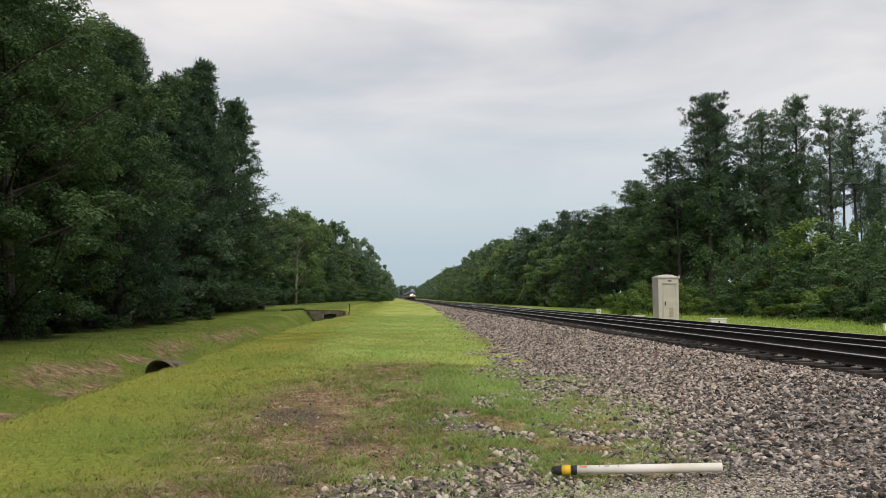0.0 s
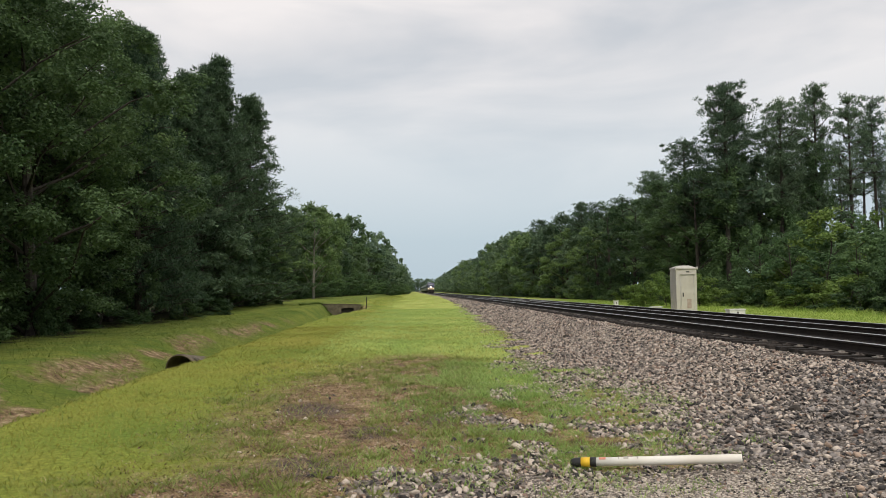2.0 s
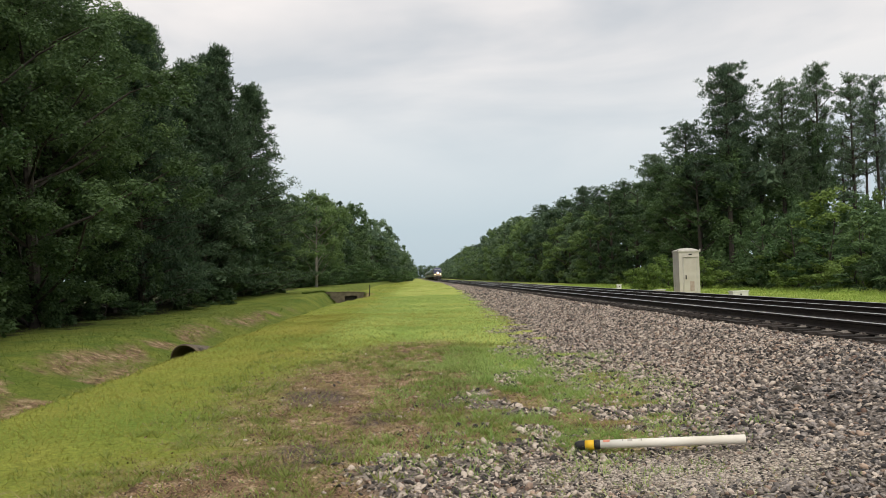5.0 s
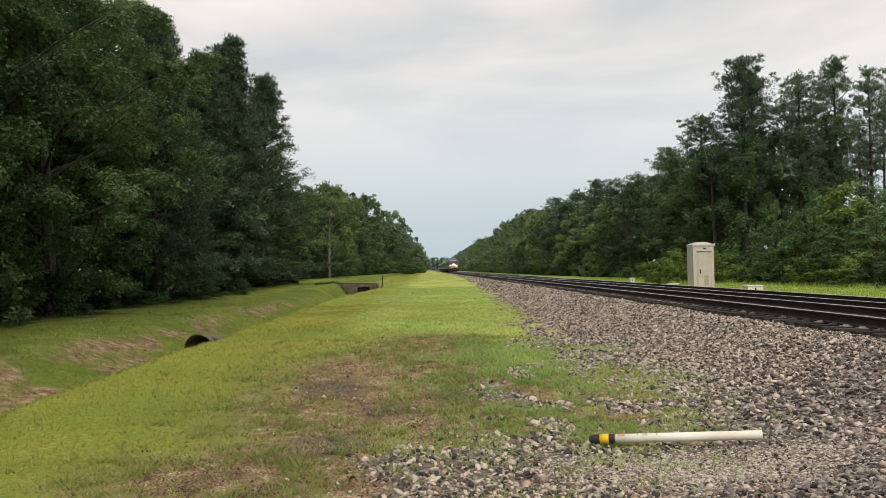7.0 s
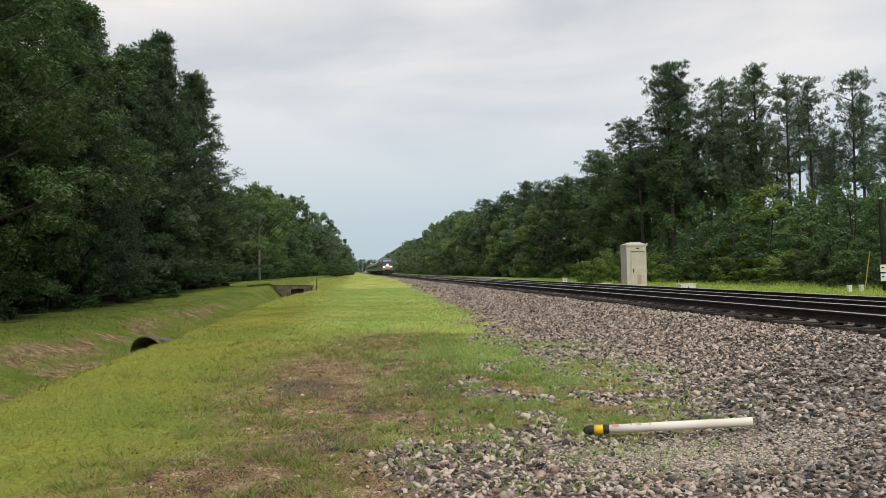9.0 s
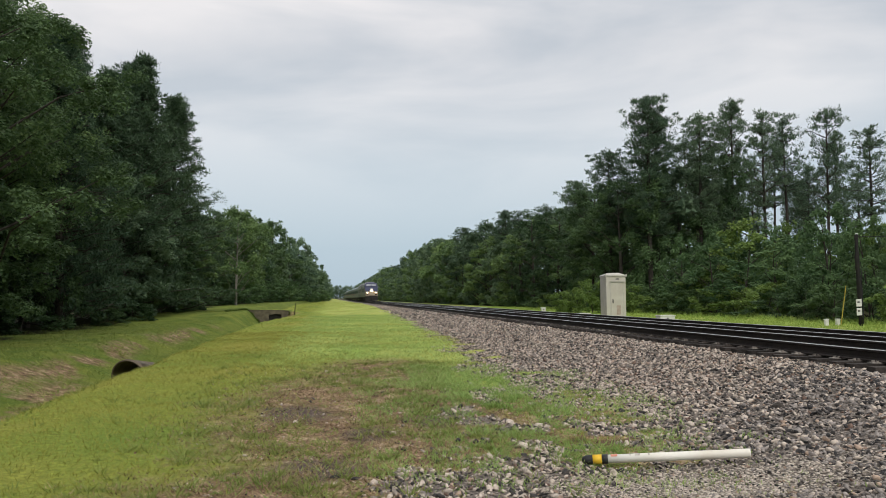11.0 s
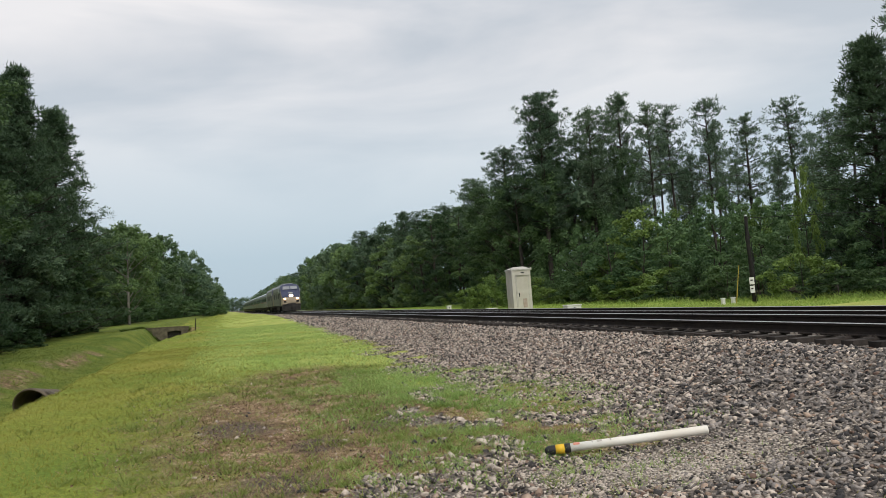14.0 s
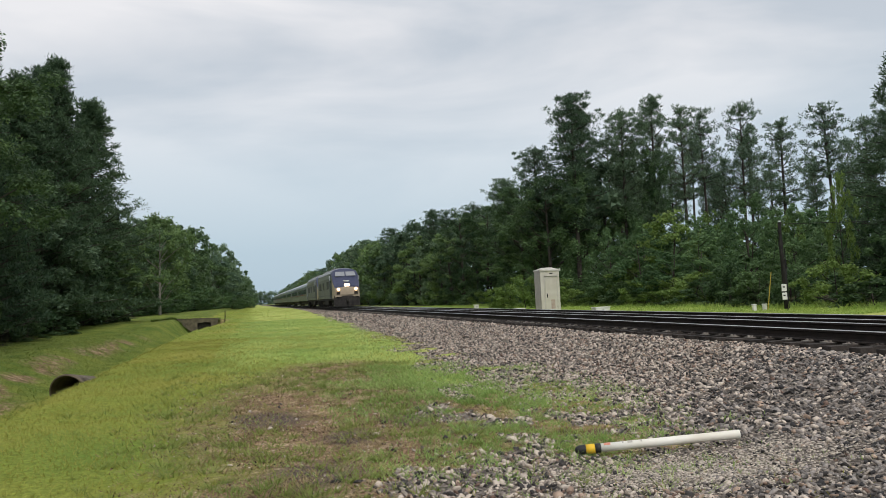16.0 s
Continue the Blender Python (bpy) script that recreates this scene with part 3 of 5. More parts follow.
def build_stones():
    rng = np.random.default_rng(11)
    shapes, faces = stone_shapes(rng, 14, True)
    coarse, coarse_faces = stone_shapes(rng, 14, False)
    pts = []

    def scatter(n, x0, x1, y0, y1, keep):
        x, y = rng.uniform(x0, x1, n), rng.uniform(y0, y1, n)
        k = rng.uniform(0, 1, n) < keep(x, y)
        pts.append(np.stack([x[k], y[k]], 1))

    scatter(24000, 0.2, 5.9, 4.8, 14, stony)
    scatter(16000, 0.4, 5.9, 14, 26, stony)
    scatter(11000, 1.0, 5.9, 26, 48, stony)
    scatter(5000, -3.2, 0.6, 5.2, 9, stony)
    scatter(2600, -1.6, 1.0, 7.5, 15, stony)
    scatter(130, -3.8, 1.4, 6, 17, lambda x, y: worn(x, y) * 0.6)
    scatter(11000, -4.2, 1.4, 5.4, 17, lambda x, y: 0.8 * worn(x, y) * step(patchy(x, y, 1.4, 44), 0.35, 0.7))
    small_from, small_to = sum(len(q) for q in pts[:-1]), sum(len(q) for q in pts)
    scatter(7000, 1.8, 5.9, 48, 125, stony)
    scatter(2500, 9.0, 10.3, 10, 40, lambda x, y: x * 0 + 1)
    p = np.concatenate(pts)
    n = len(p)
    size = np.clip(0.0255 * np.exp(rng.normal(0, 0.33, n)), 0.011, 0.05) * np.where(p[:, 1] > 48, 1.9, np.where(p[:, 1] > 26, 1.25, 1.0))
    size[small_from:small_to] *= 0.4
    # fine crushed stone round the fallen post
    fine = (np.abs(p[:, 0] - 1.2) < 1.3) & (np.abs(p[:, 1] - 6.9) < 0.7)
    size = np.where(fine, size * 0.62, size)
    z = ground_z(p[:, 0], p[:, 1]) + size * 0.25
    vs, fs, red_v, red_f, dark_v, dark_f, nv, nr, nd = [], [], [], [], [], [], 0, 0, 0
    near = []
    for k in range(n):
        a, b, c = rng.uniform(0, 2 * math.pi), rng.uniform(-0.7, 0.7), rng.uniform(-0.7, 0.7)
        small = p[k, 1] > 11.5
        sh, fc = (coarse[k % 14] * size[k] * 1.1, coarse_faces) if small else (shapes[k % 14] * size[k], faces)
        ca, sa = math.cos(a), math.sin(a)
        x = sh[:, 0] * ca - sh[:, 1] * sa
        y = sh[:, 0] * sa + sh[:, 1] * ca
        w = np.stack([x, y, sh[:, 2] + b * x + c * y], 1) + (p[k, 0], p[k, 1], z[k])
        if 5.6 < p[k, 1] < 7.4 and 0.2 < p[k, 0] < 4.2 and size[k] > 0.026 and len(near) < 290:
            near.append((k % 14, p[k, 0], p[k, 1], z[k], size[k], a, b, c))
        elif rng.uniform() < 0.62 * step(p[k, 0] + 0.55 * (8 - p[k, 1]) + patchy(p[k, 0], p[k, 1], 0.6, 47), 1.6, 3.6) * step(13 - p[k, 1], 0, 4):
            dark_v.append(w)
            dark_f.append(fc + nd)
            nd += len(w)
        elif rng.uniform() < 0.14:
            red_v.append(w)
            red_f.append(fc + nr)
            nr += len(w)
        else:
            vs.append(w)
            fs.append(fc + nv)
            nv += len(w)
    dust_v, dust_f = [], []
    for k in range(6500):
        x, y, q = rng.normal(1.45, 0.8), rng.normal(6.75, 0.42), rng.uniform(0.008, 0.02)
        dust_v.append(coarse[k % 14] * q + (x, y, ground_height(x, y) + q * 0.4))
        dust_f.append(coarse_faces + 8 * k)
    root = thing("ballast", "grey and pinkish crushed-stone ballast sloping down from the tracks", "ballast", None, "", "structure")
    for v, f, m in ((vs, fs, STONE), (red_v, red_f, STONE_RED), (dark_v, dark_f, STONE_DARK), (dust_v, dust_f, GRIT)):
        ob = new("stones", numpy_mesh("stones", np.concatenate(v), np.concatenate(f), [m]))
        ob.parent = root
        tagged(ob, kind="stuff")
    meshes = [numpy_mesh("stone", s, faces, [(STONE_RED, STONE_DARK, STONE_DARK, STONE, STONE_DARK, STONE, STONE_DARK)[i % 7]]) for i, s in enumerate(shapes)]
    for i, x, y, z0, s, a, b, c in near:
        ob = new("stone", meshes[i])
        ob.parent = root
        ob.matrix_basis = Matrix.LocRotScale((x, y, z0), Euler((b, c, a)), (s, s, s))


# ---- trees ----
def crown_mesh(name, clumps, per, leaf, rng, mat, flat=1.05, droop=0.0, slim=0.42, radial=0.0):
    """Pointed leaves on the outside of many small clumps, unevenly; radial: how far they stand out like needles of a tuft."""
    c = np.array([q[:3] for q in clumps])
    r = np.array([q[3] for q in clumps])
    k = np.repeat(np.arange(len(c)), per)
    d = rng.normal(size=(len(k), 3))
    d[:, 2] = np.where((d[:, 2] < -0.5) & (rng.uniform(0, 1, len(d)) < 0.5), -d[:, 2], d[:, 2])
    d /= np.linalg.norm(d, axis=1, keepdims=True)
    rad = r[k] * rng.uniform(0.15, 1.0, len(k)) ** 0.5 * rng.uniform(0.85, 1.2, len(k))
    pos = c[k] + d * rad[:, None] * np.array([1, 1, flat])
    pos[:, 2] -= droop * rad * (d[:, 0] ** 2 + d[:, 1] ** 2)
    nrm = d * 0.7 + rng.normal(size=d.shape) * 0.5 + np.array([0, 0, 0.6])
    u = np.cross(nrm, rng.normal(size=d.shape))
    u /= np.linalg.norm(u, axis=1, keepdims=True) + 1e-9
    if radial:
        u = u * (1 - radial) + (d + rng.normal(size=d.shape) * 0.3 + np.array([0, 0, 0.35])) * radial
        u /= np.linalg.norm(u, axis=1, keepdims=True) + 1e-9
    w = np.cross(nrm, u)
    w /= np.linalg.norm(w, axis=1, keepdims=True) + 1e-9
    ln = (leaf * rng.uniform(0.55, 1.35, len(k)))[:, None]
    v = np.stack([pos + u * ln * 0.62, pos - u * ln * 0.4 + w * ln * slim, pos - u * ln * 0.4 - w * ln * slim], 1).reshape(-1, 3)
    v[:, 2] = np.maximum(v[:, 2], 0.02)
    return numpy_mesh(name, v, np.arange(len(v)).reshape(-1, 3), [mat])


def limb(bm, a, b, r0, r1, rng, bend=0.12):
    a, b = Vector(a), Vector(b)
    n = (b - a).length
    pts = [a + (b - a) * s + Vector([rng.uniform(-1, 1) * bend * n * math.sin(s * math.pi) * 0.5 for _ in range(3)]) for s in (0, 0.35, 0.7, 1.0)]
    tube(bm, pts, [r0 + (r1 - r0) * s for s in (0, 0.35, 0.7, 1.0)], 4, False)


def broadleaf(seed, h, r, boughs, twigs, per, leaf, mat, low=0.03, bark=BARK, label="", cat="tree", name="tree", clump=0.15, skirt=0.5, stem=1.0):
    """A full-crowned tree of the wood's edge: boughs that spread in uneven layers, each with clumps of leaves, and gaps between them."""
    rng, rnd = np.random.default_rng(seed), random.Random(seed)
    root = thing(name, label, cat, pose(0, 0, -300), "trees beside the railway" if cat == "tree" else "bushes beside the railway")
    bm = bmesh.new()
    top = (rnd.uniform(-0.5, 0.5), rnd.uniform(-0.5, 0.5), h * 0.88)
    tube(bm, [(0, 0, -0.3), (0.03, 0, h * 0.1), (top[0] * 0.4, top[1] * 0.4, h * 0.45), top],
         [h * 0.018 * stem, h * 0.014 * stem, h * 0.01 * stem, h * 0.002], 8, False)
    cl = []
    lobes = [(rnd.uniform(0, 6.28), rnd.uniform(0.15, 0.98), rnd.uniform(0.75, 1.3)) for _ in range(9)]
    for k in range(boughs):
        s = low + (1 - low) * ((k + rng.uniform(0, 1)) / boughs) ** 0.9
        prof = max(0.04, 1 - max(0, (s - 0.45) / 0.55) ** 2.0) ** 0.5 * (skirt + (1 - skirt) * min(1, s / 0.4))
        a = k * 2.4 + rng.uniform(-0.8, 0.8)
        bulge = 0.82 + 0.4 * sum(w * math.exp(-((s - ls) / 0.13) ** 2) * max(0, math.cos(a - la)) for la, ls, w in lobes)
        rr = r * prof * bulge * (rng.uniform(0.4, 1.0) ** 0.4)
        cx, cy, cz = rr * math.cos(a), rr * math.sin(a), max(0.3, s * h * 0.95)
        spread = r * rng.uniform(0.1, 0.19)
        for _ in range(twigs):
            dx, dy, dz = rng.normal(0, spread), rng.normal(0, spread), rng.normal(0, spread * 0.42)
            out = (dx * math.cos(a) + dy * math.sin(a))
            cl.append((cx + dx, cy + dy, max(0.2, cz + dz - 0.3 * max(0, out)), r * clump * rng.uniform(0.55, 1.3)))
        if k % 2 == 0:
            zb = max(0.2, cz - rr * 0.7)
            limb(bm, (top[0] * 0.4, top[1] * 0.4, zb), (cx, cy, cz), h * 0.005, 0.02, rnd)
    part("trunk", bm, bark, root)
    ob = new("crown", crown_mesh("crown", cl, per, leaf, rng, mat, 0.8))
    ob.parent = root
    return root


def pine(seed, h, r, bare, whorls, arms, per, tufts, vine=0.0, cone=False, label="", leaf=0.28, needles=NEEDLE):
    """A tall pine: straight trunk with whorls of branches that carry tufts of needles; vine: the height to which creepers clothe it."""
    rng, rnd = np.random.default_rng(seed), random.Random(seed)
    root = thing("pine_tree", label, "tree", pose(0, 0, -300), "pines beside the railway")
    bm = bmesh.new()
    lean = (rnd.uniform(-0.5, 0.5), rnd.uniform(-0.4, 0.4))
    tube(bm, [(0, 0, -0.3), (lean[0] * 0.3, lean[1] * 0.3, h * 0.4), (lean[0], lean[1], h * 0.8), (lean[0] * 1.2, lean[1] * 1.2, h * 0.985)],
         [h * 0.0125, h * 0.0095, h * 0.005, 0.02], 8, False)
    cl = []
    for k in range(whorls):
        u = (k + rnd.uniform(0.2, 0.8)) / whorls
        s = bare + (0.985 - bare) * u
        if cone:
            prof = (1.02 - u) ** 0.8 * 1.05 * (0.95 + 0.1 * math.sin(13 * u + seed)) * min(1, 0.8 + 1.2 * u)
        else:
            prof = math.sqrt(max(0.03, 1 - ((u - 0.4) / 0.66) ** 2)) * (0.88 + 0.22 * math.sin(9 * u + seed))
        for q in range(arms):
            a = k * 1.9 + q * 6.283 / arms + rnd.uniform(-0.5, 0.5)
            ll = r * prof * (rnd.uniform(0.55, 1.15) if cone else rnd.uniform(0.4, 1.15))
            rise = ll * (rnd.uniform(-0.12, 0.18) if cone else rnd.uniform(-0.05, 0.4))
            base = Vector((lean[0] * s, lean[1] * s, h * s - ll * 0.25))
            tip = Vector((lean[0] * s + ll * math.cos(a), lean[1] * s + ll * math.sin(a), h * s + rise))
            if ll > 0.6:
                limb(bm, base, tip, 0.05, 0.018, rnd, 0.2)
            for i in range(tufts):
                f = 1.0 - 0.6 * (i / max(1, tufts - 1)) * rnd.uniform(0.6, 1.0)
                p = base.lerp(tip, f)
                cl.append((p.x + rnd.gauss(0, 0.3), p.y + rnd.gauss(0, 0.3), p.z + rnd.gauss(0.1, 0.2), rnd.uniform(0.3, 0.66)))
    for k in range(4):
        cl.append((lean[0] * 1.2, lean[1] * 1.2, h * (0.94 + 0.015 * k), 0.3))
    part("trunk", bm, BARK, root)
    ob = new("crown", crown_mesh("crown", cl, per, leaf, rng, needles, 0.7, slim=0.15, radial=0.7))
    ob.parent = root
    if vine:
        vc = []
        for k in range(int(95 * vine * h / 18)):
            s = rng.uniform(0, vine)
            wide = (0.4 + 1.7 * (1 - s / vine) ** 0.7 + 0.8 * abs(math.sin(9 * s + seed))) * rng.uniform(0.3, 1.0)
            a = rng.uniform(0, 6.283)
            vc.append((wide * math.cos(a) + lean[0] * s, wide * math.sin(a) + lean[1] * s, max(0.3, s * h), rng.uniform(0.35, 0.75)))
        vo = new("vine", crown_mesh("vine", vc, 150, 0.18, rng, VINE, 1.4, 0.3))
        vo.parent = root
        vo["label"] = "leafy creeper clothing the trunk"
    return root


L_EDGE = "tall leafy broadleaf tree at the woodland edge"
L_LOW = "rounded broadleaf tree in the distant tree line"
L_PINE = "tall pine with tufted dark needles and a bare trunk"
L_VINE = "tall pine with its trunk clothed in green creepers"
NEAR = [broadleaf(31 + k, 18.0, 4.9, 58, 6, 190, 0.125, LEAF, label=L_EDGE, clump=0.115, skirt=0.32) for k in range(3)]
AIRY = [broadleaf(37 + k, 18.5, 4.2, 34, 5, 90, 0.15, LEAF_LIGHT, low=0.35, label="tall airy broadleaf tree with pale green foliage", clump=0.16) for k in range(2)]
BROAD = [broadleaf(21 + k, 18.0, 4.5, 48, 4, 100, 0.215, LEAF, label=L_EDGE, clump=0.15, skirt=0.5) for k in range(3)]
MID = [broadleaf(41 + k, 13.0, 4.0, 36, 4, 70, 0.3, (LEAF_HAZE, LEAF, LEAF_LIGHT, LEAF_HAZE)[k], low=0.03, label=L_LOW, clump=0.16, skirt=0.65) for k in range(4)]
FAR = [broadleaf(51 + k, 13.0, 4.0, 28, 3, 38, 0.5, (LEAF, LEAF_LIGHT, LEAF_HAZE)[k], low=0.03, label=L_LOW, clump=0.22, skirt=0.7) for k in range(3)]
LONE = [broadleaf(58, 13.0, 4.2, 44, 4, 75, 0.28, LEAF_LIGHT, low=0.24, bark=PALE_BARK, label="spreading broadleaf tree with a pale bare trunk", clump=0.19, skirt=0.75, stem=1.0)]
PINES = [pine(61 + k, 19.0, 2.9, (0.5, 0.6, 0.46)[k], (12, 10, 13)[k], 5, 38, 3, label=L_PINE) for k in range(3)]
EDGE_PINES = [pine(71 + k, 19.6, 5.5, 0.05, 36, 7, 36, 5, cone=True, label="tall bushy pine with dark tufted needles to low on its trunk", needles=NEEDLE_DARK) for k in range(2)]
VINED = [pine(81 + k, 19.5, 2.7, (0.34, 0.42, 0.3)[k], (20, 17, 19)[k], 5, 42, 4, vine=(0.62, 0.55, 0.74)[k], label=L_VINE) for k in range(3)]
YOUNG = [broadleaf(91 + k, 6.5, 2.2, 22, 4, 45, 0.205, (VINE, VINE, LEAF_BRIGHT)[k], label="young leafy tree in the undergrowth", clump=0.2, skirt=0.6) for k in range(3)]
BUSH = [broadleaf(101 + k, 2.2, 1.25, 13, 4, 70, 0.115, LEAF_BRIGHT if k == 1 else LEAF, label="leafy bush at the edge of the wood", cat="bush", name="bush", clump=0.22, skirt=0.75) for k in range(3)]
MASTERS = NEAR + AIRY + BROAD + MID + FAR + LONE + PINES + EDGE_PINES + VINED + YOUNG + BUSH


def plant(master, x, y, height=1.0, wide=1.0, turn=None, z=None):
    turn = RT.uniform(0, 360) if turn is None else turn
    zz = ground_height(x, y) - 0.05 if z is None else z
    m = pose(x, y, zz, 0, 0, turn) @ Matrix.Diagonal((wide, wide, height, 1))
    return copy_thing(master, m)


RT = random.Random(5)


def left_woods():
    y = 16.0
    k = 0
    while y < 62:
        x = -18.8 + RT.uniform(-0.8, 0.8) + max(0, (y - 45)) * 0.06
        piny = y > 44
        plant(EDGE_PINES[k % 2] if piny else NEAR[k % 3], x + (1.2 if k % 2 else -0.6), y, RT.uniform(0.86, 1.0), RT.uniform(0.92, 1.08) * (0.9 if piny else 1))
        plant(BROAD[(k + 1) % 3], x - 3.8, y + 3.2, RT.uniform(0.92, 1.02), 1.0)
        plant(MID[(k + 2) % 4], x - 8.5 + RT.uniform(-1, 1), y + RT.uniform(-2, 2), RT.uniform(1.4, 1.5), 1.4)
        # Two unseen rows further in, added to block light from behind the wood.
        plant(FAR[k % 3], x - 15 + RT.uniform(-1, 1), y + RT.uniform(-2, 2), 1.3, 1.5)
        plant(FAR[(k + 1) % 3], x - 22 + RT.uniform(-1, 1), y + RT.uniform(-2, 2), 1.3, 1.5)
        if y < 50:
            plant(AIRY[k % 2], x - 1.5, y + 2.6, RT.uniform(1.04, 1.12), 1.0)
        if k % 3 == 1:
            plant(PINES[k % 3], x - 3.5, y + 2.5, 1.12, 1.1)
        k += 1
        y += RT.uniform(5.6, 7.0)
    for x, y, h, w, i in ((-16.2, 63.5, 1.0, 0.95, 0), (-14.8, 70.0, 0.92, 1.02, 1), (-18.3, 68.5, 1.03, 1.0, 0), (-20.5, 75, 1.0, 1.0, 1)):
        plant(EDGE_PINES[i], x, y, h, w)
    for x, y, h in ((-16.3, 60.0, 0.62), (-15.8, 65.5, 0.6), (-14.8, 70.5, 0.55), (-15.6, 74.5, 0.6), (-19, 77, 0.75)):
        plant(MID[int(y) % 4], x, y, h, 0.75)
    y = 18.0
    while y < 76:
        x = interp(y, [18, 50, 76], [-16.2, -15.6, -14.6])
        plant(BUSH[RT.choice((0, 0, 2))], x + RT.uniform(-1.0, 0.6), y, RT.uniform(0.5, 1.4), RT.uniform(0.8, 1.4))
        y += RT.uniform(3.2, 6.5)
    plant(LONE[0], -13.4, 103.0, 0.95, 0.85)
    y = 98.0
    k = 0
    while y < 330:
        x = interp(y, [95, 160, 190, 330], [-19.5, -18.0, -15.5, -6.0])
        plant(MID[k % 2] if y < 190 else FAR[(2, 0, 2)[k % 3]], x + RT.uniform(-1.2, 1.2), y, RT.uniform(0.66, 1.3) * interp(y, [98, 130, 170, 220, 330], [0.82, 0.97, 1.15, 1.25, 1.1]), RT.uniform(0.85, 1.25))
        plant(FAR[(k + 1) % 3], x - 6 + RT.uniform(-1.2, 1.2), y + 2, RT.uniform(0.75, 1.1) * interp(y, [98, 130, 170, 220, 330], [0.95, 1.05, 1.25, 1.3, 1.1]), 1.15)
        plant(YOUNG[k % 2], x + 2.2 + RT.uniform(-0.8, 0.8), y + RT.uniform(-2, 2), RT.uniform(0.5, 0.9), RT.uniform(1.1, 1.6))
        if k % 3 == 0:
            plant(PINES[k % 3], x - 2.5, y + 2.5, RT.uniform(0.66, 0.76) * interp(y, [98, 170], [0.85, 1.05]), 0.9)
        k += 1
        y += RT.uniform(5.5, 8.0) * (1 if y < 200 else 1.5)


def right_woods():
    # the tall cluster behind the cabinet, then open pines
    for x, y, h, w, i in ((27.2, 71.0, 1.03, 1.05, 0), (29.0, 73.5, 0.96, 0.95, 2), (31.9, 70.5, 0.93, 0.85, 1), (34.7, 70.0, 0.99, 0.85, 2), (25.2, 76.0, 0.8, 0.95, 1)):
        plant(VINED[i], x, y, h, w)
    for x, y, h, w, i in ((38.3, 70.5, 0.975, 0.85, 0), (41.5, 72.0, 0.97, 0.8, 1), (44.3, 70.0, 0.99, 0.75, 2), (48.8, 70.0, 0.9, 0.95, 0), (55.0, 70.5, 0.99, 1.0, 1), (59.5, 71, 0.93, 0.9, 2),
                          (52, 80, 0.98, 0.8, 0), (47, 84, 0.96, 0.8, 1), (36, 82, 0.94, 0.8, 2), (43, 90, 1.0, 0.8, 0), (63, 72, 1.05, 1.0, 1), (57, 60, 0.9, 0.9, 2)):
        plant(PINES[i], x, y, h, w)
    # thin stems deeper in the wood
    for k in range(24):
        x, y = RT.uniform(36, 75), RT.uniform(80, 115)
        plant(PINES[k % 3], x, y, RT.uniform(0.75, 0.95), RT.uniform(0.6, 0.8))
    # undergrowth in front of them
    for k in range(46):
        y = RT.uniform(30, 74)
        x = 25.2 + RT.uniform(0, 1) ** 1.4 * 16 + max(0, (y - 60) * 0.1)
        plant(YOUNG[RT.choice((0, 0, 1, 1, 2))], x, y, RT.uniform(0.35, 1.3) * (0.8 + 0.02 * (x - 25)), RT.uniform(0.6, 1.1))
    for k in range(16):
        plant(YOUNG[RT.choice((0, 1))], RT.uniform(36, 66), RT.uniform(60, 78), RT.uniform(0.9, 1.2), RT.uniform(1.1, 1.5))
    for k in range(14):
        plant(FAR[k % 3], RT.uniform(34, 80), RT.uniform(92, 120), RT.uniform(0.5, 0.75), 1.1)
    y = 26.0
    while y < 190:
        plant(BUSH[RT.choice((0, 0, 2, 1))], 24.2 + RT.uniform(-0.8, 0.8) - (0.5 if y > 100 else 0), y, RT.uniform(0.5, 1.2), RT.uniform(0.8, 1.4))
        y += RT.uniform(1.6, 3.2) if y < 80 else RT.uniform(3, 6)
    # pale green shrubs near the cabinet, and the big tree that closes the view
    for x, y, h, w in ((17.2, 61.5, 1.0, 0.9), (18.6, 62.0, 1.3, 1.0), (20.0, 62.5, 1.0, 1.0), (16.3, 62.0, 0.85, 0.8), (21.6, 63, 1.2, 1.1)):
        plant(BUSH[1], x, y, h, w)
    for x, y, h, w in ((33.0, 30.0, 0.66, 0.85), (31.5, 24.0, 0.9, 0.95), (35, 28, 0.9, 0.9)):
        plant(NEAR[int(y) % 3], x, y, h, w)
    plant(PINES[1], 34.4, 34.8, 0.97, 0.9)
    plant(EDGE_PINES[0], 32.0, 36.0, 0.7, 0.85)
    plant(EDGE_PINES[1], 37.0, 37.5, 0.68, 0.85)
    plant(YOUNG[2], 27.8, 37.0, 1.07, 0.34)
    y = 73.0
    k = 0
    while y < 380:
        x = interp(y, [73, 127, 161, 250, 380], [26.0, 24.5, 22.5, 22.0, 23.5])
        if k % 5 == 3 and y < 260:
            plant(VINED[k % 3], x + 1.0, y, 0.76, 0.95)
        else:
            if y < 108:
                plant(BROAD[k % 3], x + RT.uniform(-0.9, 0.9), y, RT.uniform(0.62, 0.78), RT.uniform(0.72, 0.9))
            else:
                # Only the paler leaves here, whose colour stands in for distance haze.
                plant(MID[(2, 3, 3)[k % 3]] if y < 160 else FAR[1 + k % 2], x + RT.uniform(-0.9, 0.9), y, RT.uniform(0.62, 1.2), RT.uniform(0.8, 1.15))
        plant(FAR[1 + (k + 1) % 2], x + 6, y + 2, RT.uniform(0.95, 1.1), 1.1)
        if k % 2:
            plant(PINES[k % 3], x + 2.0, y + 2, RT.uniform(0.7, 0.8), 0.85)
        k += 1
        y += RT.uniform(4.8, 7.0) * (1 if y < 200 else 1.6)


